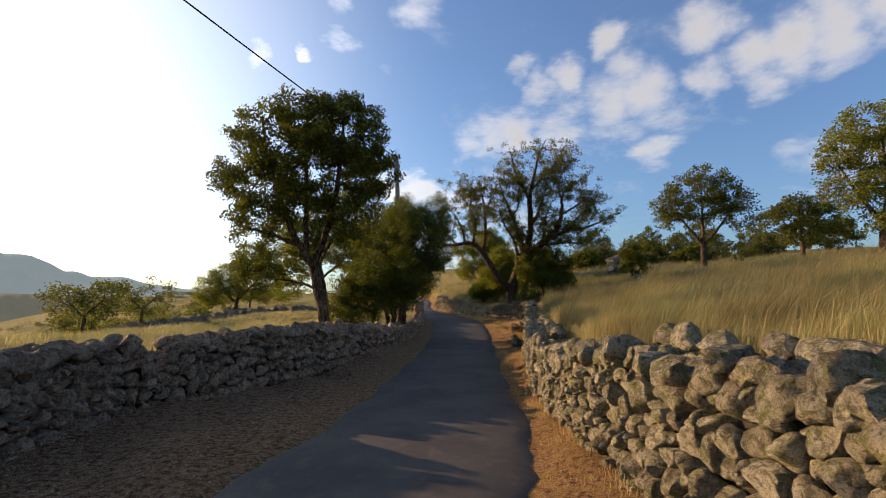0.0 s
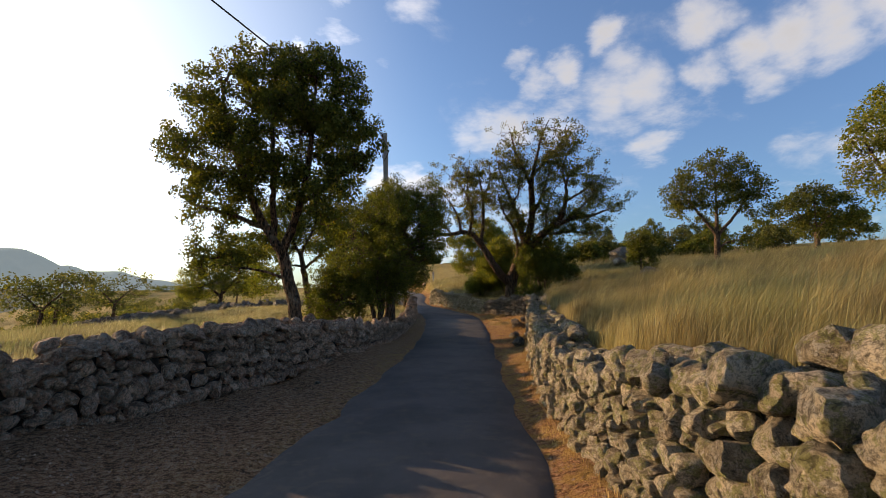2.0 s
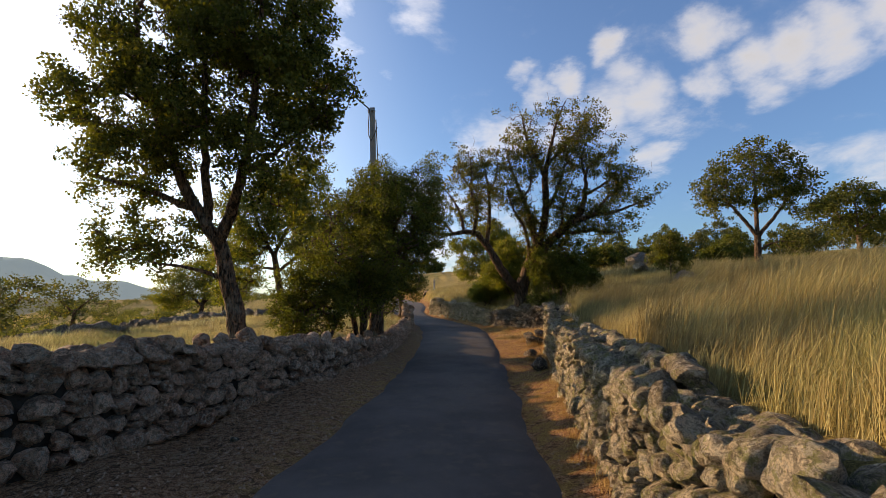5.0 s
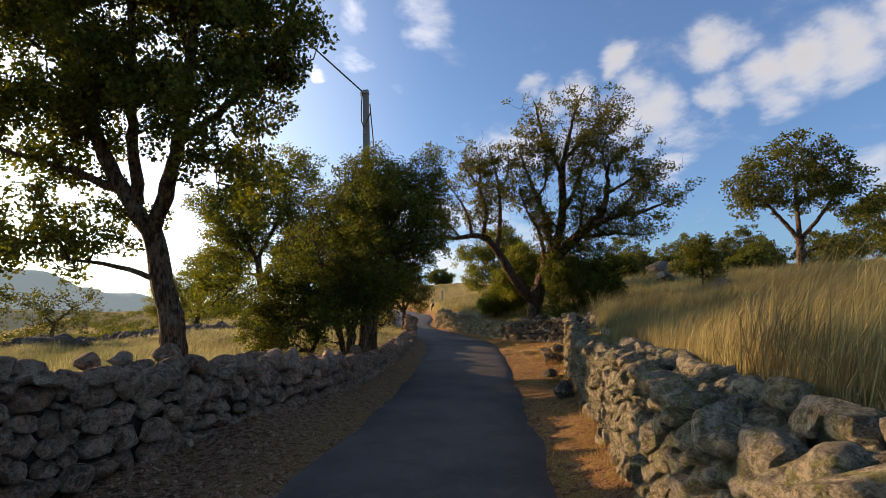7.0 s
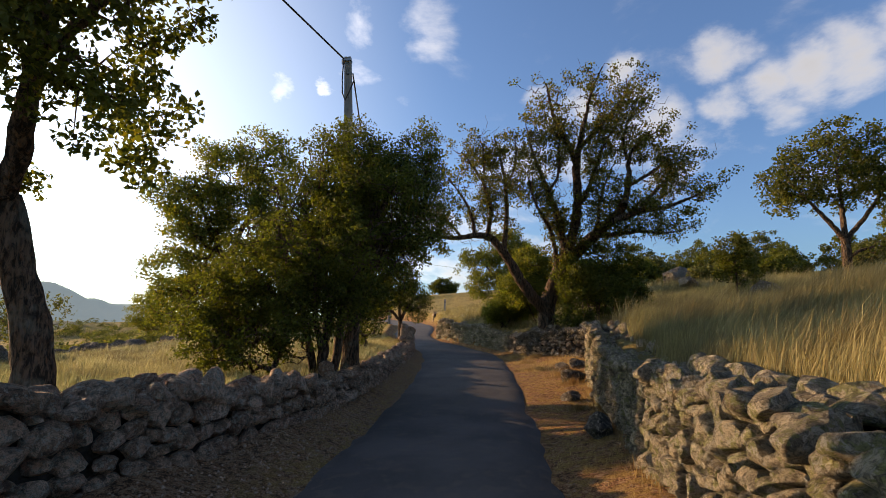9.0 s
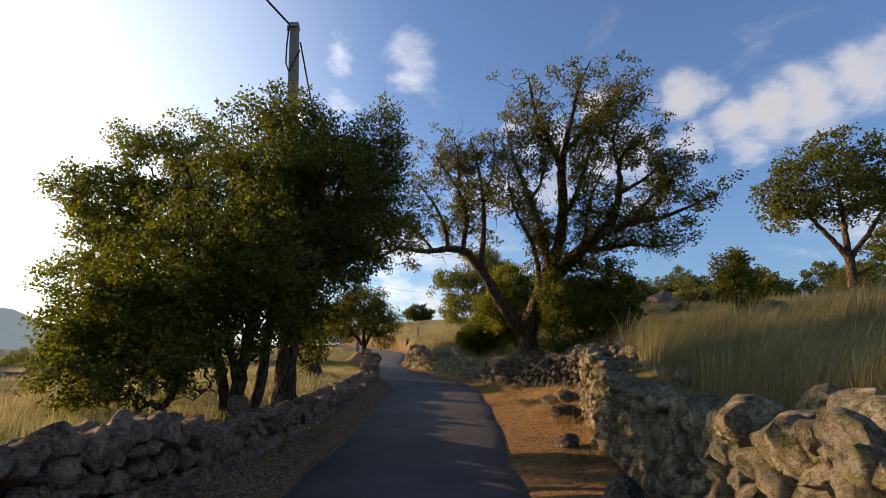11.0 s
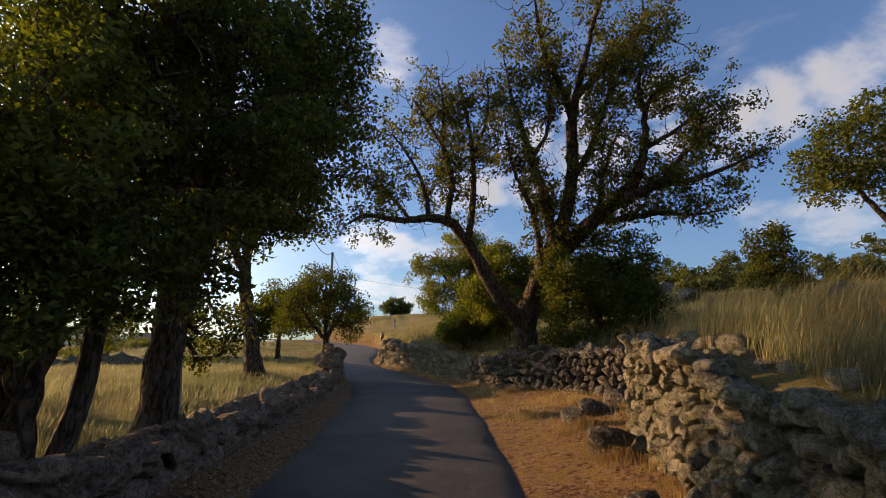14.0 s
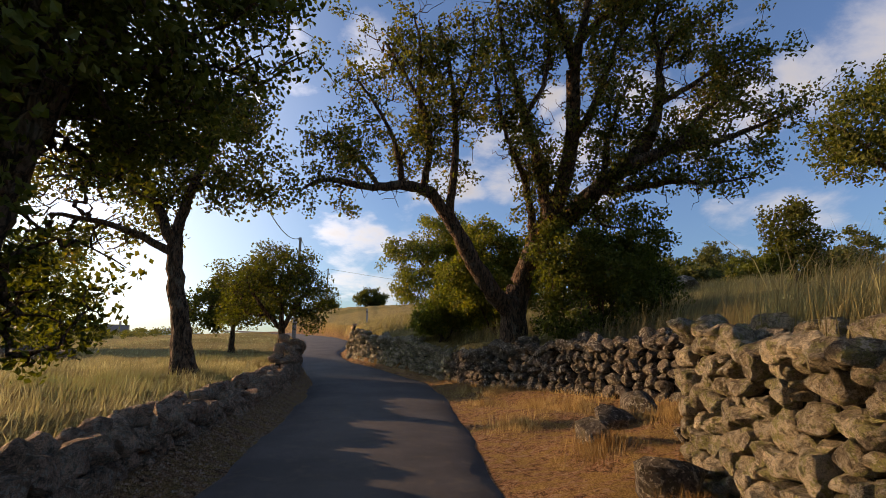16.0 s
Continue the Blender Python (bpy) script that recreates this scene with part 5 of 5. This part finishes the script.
def build_grass():
    rng = np.random.default_rng(5)
    near, upper = [], []
    for ylo, yhi, reach, n, tall, wide in ((0, 9, 4, 3200, 0.70, 0.0025), (-2, 12, 16, 3000, 0.70, 0.003), (9, 19, 7, 3000, 0.70, 0.0029), (9, 24, 18, 2900, 0.70, 0.0056), (18, 27, 8, 2500, 0.70, 0.0036), (22, 38, 20, 2900, 0.65, 0.008), (36, 58, 30, 1600, 0.62, 0.014), (10, 45, 40, 1500, 0.62, 0.014)):
        x, y = tufts(rng, n, 0, 1, ylo, yhi, 15, 0.16)
        x = right_edge(y) + 0.75 + np.abs(x) * reach
        keep = rng.random(len(x)) < 0.9
        (near if ylo < 18 else upper).append(blades(rng, x[keep], y[keep], tall, wide, 0.3, 0.4, wide > 0.0055))
    for ylo, yhi, n, wide in ((0, 14, 900, 0.0022), (12, 30, 1100, 0.0034)):
        x, y = tufts(rng, n, 0, 1, ylo, yhi, 9, 0.12)
        near.append(blades(rng, right_edge(y) + 0.85 + np.abs(x) ** 1.5 * 9, y, 1.12, wide, 0.42, 0.45))
    stuff("grass", "tall golden dry grass leaning on the sunny slope", near, GOLD_GRASS)
    stuff("grass", "olive-tinged dry grass high on the slope", upper, OLIVE_GRASS)
    far = []
    for ylo, yhi, reach, n, tall, wide in ((2, 20, 8, 1500, 0.3, 0.006), (5, 34, 18, 2200, 0.3, 0.010), (18, 36, 7, 2200, 0.26, 0.006), (30, 70, 34, 1900, 0.24, 0.012), (0, 24, 30, 900, 0.3, 0.014)):
        x, y = tufts(rng, n, 0, 1, ylo, yhi, 14, 0.18)
        x = np.where(y < 35, wall_l(y), road_l(y) - 0.5) - 0.75 - np.abs(x) * reach
        far.append(blades(rng, x, y, tall, wide, 0.12, 0.4, True))
    stuff("grass", "short pale dry grass over the valley-side field", far, FIELD_GRASS)
    litter = []
    for ylo, yhi, n in ((1, 15, 22000), (14, 24, 16000), (23, 35, 26000)):
        y = rng.uniform(ylo, yhi, n)
        x = road_r(y) + (right_edge(y) + 0.05 - road_r(y)) * rng.random(n) ** 0.8
        litter.append(blades(rng, x, y, 0.07, 0.0045, 0.0, 0.9, True))
    y = rng.uniform(2, 35, 24000)
    x = wall_l(y) + (road_l(y) - wall_l(y)) * rng.random(24000)
    litter.append(blades(rng, x, y, 0.05, 0.006, 0.0, 0.95, True))
    y = rng.uniform(0, 36, 2600)
    litter.append(blades(rng, right_edge(y) - np.abs(rng.normal(0, 0.07, 2600)), y, 0.16, 0.004, 0.0, 0.5))
    for x, y, r, n in ((3.55, 24.6, 0.55, 1500), (4.3, 25.9, 0.6, 1600), (3.2, 26.6, 0.7, 1800), (4.4, 27.6, 0.6, 1500), (3.1, 29.2, 0.6, 1200), (4.9, 25.4, 0.7, 2200), (3.9, 28.4, 0.7, 2000), (5.1, 26.6, 0.5, 1600), (3.6, 30.2, 0.6, 1500), (3.35, 22.6, 0.35, 700), (2.9, 20.2, 0.3, 600), (3.0, 31.0, 0.5, 900)):
        a, d = rng.uniform(0, 6.283, n), np.abs(rng.normal(0, 0.5, n)) * r
        litter.append(blades(rng, x + np.cos(a) * d, y + np.sin(a) * d, 0.24, 0.005, 0.05, 0.8, True))
    stuff("straw", "orange-brown straw and dead grass littering the verge", litter, STRAW)


build_grass()


def build_gravel():
    rng = np.random.default_rng(15)
    n = 15000
    y = rng.uniform(1, 35, n)
    s = rng.random(n)
    x = wall_l(y) + (road_l(y) + 0.08 - wall_l(y)) * s
    right = rng.random(n) < 0.1
    x = np.where(right, road_r(y) + (right_edge(y) - road_r(y)) * s, x)
    size = (0.007 + 0.024 * rng.random(n) ** 3)[:, None]
    centre = np.stack([x, y, lie(x, y) + 0.004], 1)
    five = np.array([(1, 0, -0.3), (0, 1, -0.3), (-1, 0, -0.3), (0, -1, -0.3), (0.1, 0, 0.45)], float)
    v = centre[:, None] + five[None] * size[:, None] * rng.uniform(0.6, 1.2, (n, 5, 1))
    f = np.array([(0, 1, 4), (1, 2, 4), (2, 3, 4), (3, 0, 4)])
    f = (np.arange(n)[:, None, None] * 5 + f[None]).reshape(-1, 3)
    tagged(new("gravel", mesh_np("gravel", v.reshape(-1, 3), f, GRAVEL)), "loose grey-brown gravel and stone chips on the verges", "gravel", kind="stuff")


build_gravel()


# ---- loose stones on the verge ----
def stone_shapes(count, seed, level=2):
    """Unit stones: rounded blocks chipped flat by a few planes and roughened."""
    rng = np.random.default_rng(seed)
    made = []
    for k in range(count):
        bm = bmesh.new()
        bmesh.ops.create_icosphere(bm, subdivisions=level, radius=1.0)
        p = np.array([v.co for v in bm.verts])
        e = rng.uniform(2.6, 5.5)
        p /= (np.sum(np.abs(p) ** e, axis=1) ** (1 / e))[:, None]
        for _ in range(13):
            n = rng.normal(0, 1, 3)
            n /= np.linalg.norm(n)
            beyond = np.maximum(p @ n - rng.uniform(0.62, 1.0), 0)
            p -= beyond[:, None] * n
        if level > 2:
            push = [noise.fractal(Vector(q) * 1.9 + Vector((k * 7.1, 0, 0)), 0.8, 2.1, 4) for q in p]
            p *= 1 + 0.11 * np.array(push)[:, None]
        else:
            p *= 1 + rng.normal(0, 0.03, (len(p), 1))
        lo, hi = p.min(0), p.max(0)
        p = (p - (lo + hi) / 2) / (hi - lo)
        for v, q in zip(bm.verts, p):
            v.co = q
        for f in bm.faces:
            f.smooth = True
        bm.normal_update()
        for e in bm.edges:
            e.smooth = e.calc_face_angle(0) < radians(24 if level < 3 else 40)
        me = bpy.data.meshes.new("stone")
        bm.to_mesh(me)
        bm.free()
        made.append(me)
    return made


SHAPES = {}
for mat in (STONE, STONE_GREY, ROCK):
    SHAPES[mat.name] = stone_shapes(26, 4)
    for me in SHAPES[mat.name]:
        me.materials.append(mat)


FINE = stone_shapes(26, 4, 3)
for me in FINE:
    me.materials.append(STONE)


def join_stones(name, rows, mat):
    """Many stones, given as matrices, in one mesh."""
    shapes = []
    for me in SHAPES[mat.name]:
        v = np.array([q.co for q in me.vertices])
        f = np.array([list(q.vertices) for q in me.polygons])
        shapes.append((v, f))
    verts, faces, start = [], [], 0
    for m, k in rows:
        v, f = shapes[k]
        a = np.array(m)
        verts.append(v @ a[:3, :3].T + a[:3, 3])
        faces.append(f + start)
        start += len(v)
    return mesh_np(name, np.concatenate(verts), np.concatenate(faces), mat)


def build_loose(x, y, size, turn, k, label="lichen-grey fieldstone lying on the straw verge"):
    ob = new("fieldstone", SHAPES["weathered_shaded_rock"][k])
    ob.matrix_world = pose(x, y, float(lie(x, y)) + size[2] * 0.3, 0, 4, turn) @ Matrix.Diagonal((*size, 1))
    tagged(ob, label, "stone", "loose stones on the verge")


for k, (x, y, size, turn) in enumerate([(3.45, 23.0, (0.62, 0.5, 0.42), 20), (3.6, 24.9, (0.5, 0.4, 0.36), 70), (4.2, 25.6, (0.6, 0.45, 0.34), 10), (2.6, 17.8, (0.5, 0.4, 0.4), 45), (4.9, 26.2, (0.7, 0.5, 0.45), 100), (-2.28, 12.35, (0.1, 0.08, 0.07), 30), (3.0, 21.2, (0.4, 0.3, 0.25), 140), (4.5, 24.4, (0.34, 0.3, 0.22), 60), (11.0, 27.5, (1.5, 1.0, 0.9), 15), (16.8, 47.1, (2.2, 1.5, 1.9), 35), (13.3, 38.0, (1.4, 1.0, 0.7), 80)]):
    build_loose(x, y, size, turn, k)


def build_outcrop():
    rng = np.random.default_rng(31)
    rows = []
    for (x0, y0), (x1, y1), n in (((-11.5, 23.5), (-21.0, 31.0), 90), ((-14.0, 33.0), (-27.0, 40.0), 80), ((-9.0, 36.0), (-20.0, 45.0), 60)):
        for k in range(n):
            s = rng.random()
            x, y = x0 + (x1 - x0) * s + rng.normal(0, 0.5), y0 + (y1 - y0) * s + rng.normal(0, 0.4)
            a, b2, h = rng.uniform(0.3, 1.1), rng.uniform(0.3, 0.8), rng.uniform(0.25, 0.75)
            rows.append((pose(x, y, float(lie(x, y)) + h * 0.25, rng.normal(0, 8), rng.normal(0, 8), rng.uniform(0, 360)) @ Matrix.Diagonal((a, b2, h, 1)), int(rng.integers(26))))
    tagged(new("rock_outcrop", join_stones("rock_outcrop", rows, ROCK)), "low dark weathered rocks scattered through the dry field", "rocks", kind="stuff")


build_outcrop()


# ---- dry stone walls ----
def build_wall(name, label, stations, side, foot, mat, thick, wide, tall, keep, seed, cap=(0.24, 0.46, 0.15, 0.26), back=True):
    """stations: (y, face x, top height) along the wall. side: -1 where the wall stands to the left of its face, 1 to the right. keep: stretch of y whose face stones are parts."""
    rng = np.random.default_rng(seed)
    wall = tagged(new(name), label, "stone wall", kind="structure")
    p = np.array([(s[1], s[0], s[2]) for s in stations], float)
    arc = np.concatenate([[0], np.cumsum(np.linalg.norm(np.diff(p[:, :2], axis=0), axis=1))])
    cell = 0.04
    at = np.arange(0, arc[-1], cell)
    px, py, top = np.interp(at, arc, p[:, 0]), np.interp(at, arc, p[:, 1]), np.interp(at, arc, p[:, 2])
    tx, ty = np.gradient(px), np.gradient(py)
    length = np.hypot(tx, ty)
    tx, ty = tx / length, ty / length
    nx, ny = side * np.abs(ty), -side * tx * np.sign(ty)  # into the wall
    low = foot(px, py)
    top = top + 0.07 * np.sin(at * 2.3) * np.sin(at * 0.9 + seed) + 0.025 * np.sin(at * 7.1)

    def matrix(i, z, size, inward, tilt, face=True):
        m = Matrix(((tx[i], nx[i], 0, px[i] + nx[i] * inward), (ty[i], ny[i], 0, py[i] + ny[i] * inward), (0, 0, 1, z), (0, 0, 0, 1)))
        return m @ pose(0, 0, 0, tilt[0], tilt[1], tilt[2]) @ Matrix.Diagonal((*size, 1))

    singles, joined = [], []
    level = low - 0.08
    done = np.zeros(len(at), bool)
    while not done.all():
        gap = np.where(done, 1e9, level - low)
        i = int(np.argmin(gap))
        ceiling = top[i] - 0.16
        if level[i] > ceiling:
            done[i] = True
            continue
        a = b = i
        limit = level[i] + 0.035
        most = int(rng.triangular(wide[0], wide[0] * 1.5, wide[1]) / cell) + 1
        while a > 0 and level[a - 1] < limit and i - a < most:
            a -= 1
        while b < len(at) - 1 and level[b + 1] < limit and b - a < most:
            b += 1
        b = min(b, a + most)
        w = (b - a + 1) * cell
        h = min(max(w * rng.uniform(0.55, 1.4), tall[0]), tall[1])
        if rng.random() < 0.07:
            h *= 1.5
        base = level[a:b + 1].mean()
        rise = base - low[i]
        mid = (a + b) // 2
        if w > 0.075:
            deep = rng.uniform(0.2, 0.34)
            m = matrix(mid, base + h / 2, (w * 1.05, deep, h * 1.08), deep * 0.42 + 0.09 * rise + rng.normal(0, 0.028), (rng.normal(0, 6), rng.normal(0, 14), rng.normal(0, 8)))
            row = (m, int(rng.integers(26)))
            (singles if keep[0] <= py[mid] <= keep[1] and len(singles) < 290 else joined).append(row)
        level[a:b + 1] = base + h * rng.uniform(0.94, 1.0, b - a + 1)
    s = 0.1
    while s < at[-1]:
        w = rng.uniform(cap[0], cap[1])
        i = min(int((s + w / 2) / cell), len(at) - 1)
        h = rng.uniform(cap[2], cap[3])
        m = matrix(i, top[i] - h * 0.5 + rng.normal(0, 0.035), (w * 1.06, rng.uniform(0.22, 0.36), h), 0.16 + rng.normal(0, 0.045), (rng.normal(0, 13), rng.normal(0, 14), rng.normal(0, 18)))
        (singles if keep[0] <= py[i] <= keep[1] else joined).append((m, int(rng.integers(26))))
        s += w * 0.9
    if back:
        for i in range(0, len(at), 8):
            for z in np.arange(low[i], top[i] - 0.05, 0.24):
                joined.append((matrix(i, z + 0.1, (rng.uniform(0.25, 0.4), 0.3, rng.uniform(0.2, 0.3)), thick - 0.14 + rng.normal(0, 0.03), (rng.normal(0, 6), rng.normal(0, 8), rng.normal(0, 8))), int(rng.integers(26))))
            if rng.random() < 0.9:
                joined.append((matrix(i, top[i] - 0.12 + rng.normal(0, 0.04), (rng.uniform(0.18, 0.34), rng.uniform(0.2, 0.36), rng.uniform(0.14, 0.24)), thick - 0.2 + rng.normal(0, 0.06), (rng.normal(0, 8), rng.normal(0, 8), rng.normal(0, 20))), int(rng.integers(26))))
    for i in range(0, len(at), 3 if mat is STONE else 6):
        for _ in range(2 if mat is STONE else 1):
            w = rng.uniform(0.1, 0.24)
            joined.append((matrix(i, top[i] - 0.13 + rng.normal(0, 0.03), (w, rng.uniform(0.1, 0.24), rng.uniform(0.12, 0.22)), rng.uniform(0.25, thick - 0.15), (rng.normal(0, 24), rng.normal(0, 24), rng.uniform(0, 180))), int(rng.integers(26))))
    # the rubble core, painted near-black for the shade between the stones
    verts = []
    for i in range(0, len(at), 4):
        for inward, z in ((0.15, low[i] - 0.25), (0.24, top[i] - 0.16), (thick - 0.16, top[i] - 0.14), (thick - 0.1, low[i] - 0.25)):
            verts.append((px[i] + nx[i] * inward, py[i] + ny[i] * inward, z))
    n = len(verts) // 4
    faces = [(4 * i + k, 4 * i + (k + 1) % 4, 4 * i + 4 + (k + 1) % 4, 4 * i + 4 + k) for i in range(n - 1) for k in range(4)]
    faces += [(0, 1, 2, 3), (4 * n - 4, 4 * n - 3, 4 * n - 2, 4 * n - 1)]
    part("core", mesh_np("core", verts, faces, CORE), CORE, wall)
    if joined:
        tagged(part("rubble", join_stones("rubble", joined, mat), mat, wall), kind="stuff")
    for m, k in singles:
        ob = new("stone", FINE[k] if mat is STONE else SHAPES[mat.name][k])
        ob.parent = wall
        ob.matrix_basis = m
    return wall


def cut(stations, lo, hi):
    """The stations of a stretch of a wall."""
    ys = [s[0] for s in stations]
    ends = [(y, float(np.interp(y, ys, [s[1] for s in stations])), float(np.interp(y, ys, [s[2] for s in stations]))) for y in (lo, hi)]
    return [ends[0]] + [s for s in stations if lo < s[0] < hi] + [ends[1]]


left_foot = lambda x, y: road_z(y) + np.clip((y - 9) / 8, 0, 1) * 0.16
right_low = lambda x, y: right_foot(y)
LEFT_LABEL = "rough grey dry stone wall in shade along the lane"
RIGHT_LABEL = "sunlit tan dry stone wall with yellow-green lichen and large capstones"
build_wall("wall_left_1", LEFT_LABEL, cut(WALL_L, -8, 6.5), -1, left_foot, STONE_GREY, 0.62, (0.11, 0.38), (0.085, 0.25), (3, 6.5), 1)
build_wall("wall_left_2", LEFT_LABEL, cut(WALL_L, 6.5, 12.5), -1, left_foot, STONE_GREY, 0.62, (0.11, 0.38), (0.085, 0.25), (6, 13), 2)
build_wall("wall_left_3", LEFT_LABEL, cut(WALL_L, 12.5, 18.5), -1, left_foot, STONE_GREY, 0.62, (0.11, 0.38), (0.085, 0.25), (12, 19), 3)
build_wall("wall_left_4", LEFT_LABEL, cut(WALL_L, 18.5, 26), -1, left_foot, STONE_GREY, 0.62, (0.11, 0.38), (0.085, 0.25), (18, 27), 4)
build_wall("wall_left_5", LEFT_LABEL, cut(WALL_L, 26, 35), -1, left_foot, STONE_GREY, 0.62, (0.11, 0.38), (0.085, 0.25), (26, 36), 5)
build_wall("wall_right_1", RIGHT_LABEL, cut(WALL_R, -6, 5.5), 1, right_low, STONE, 0.75, (0.08, 0.26), (0.065, 0.19), (0.5, 5.5), 6, (0.2, 0.36, 0.17, 0.27))
build_wall("wall_right_2", RIGHT_LABEL, cut(WALL_R, 5.5, 11.5), 1, right_low, STONE, 0.75, (0.08, 0.26), (0.065, 0.19), (5, 12), 7, (0.2, 0.36, 0.17, 0.27))
build_wall("wall_right_3", RIGHT_LABEL, cut(WALL_R, 11.5, 17.5), 1, right_low, STONE, 0.8, (0.08, 0.26), (0.065, 0.19), (11, 18), 8, (0.16, 0.3, 0.14, 0.22))
build_wall("wall_right_4", RIGHT_LABEL, cut(WALL_R, 17.5, 23.6), 1, right_low, STONE, 1.0, (0.08, 0.26), (0.065, 0.19), (17, 24), 9, (0.18, 0.32, 0.15, 0.24))
# Darker stone here stands in for the shade under the tree.
build_wall("wall_bend_1", "rubble wall below the old oak, its deep shade painted as dark stone", WALL_D[::-1], 1, right_low, ROCK, 0.7, (0.12, 0.36), (0.08, 0.22), (24, 36), 10)
build_wall("wall_bend_2", "sunlit straight dry stone wall curving round the bend", WALL_B, 1, right_low, STONE, 0.7, (0.14, 0.36), (0.1, 0.22), (33, 44), 11)
build_wall("wall_far", "far low stone wall on the golden rise", WALL_F, 1, lambda x, y: lie(x, y), STONE_GREY, 0.6, (0.3, 0.6), (0.2, 0.3), (90, 91), 12, back=False)
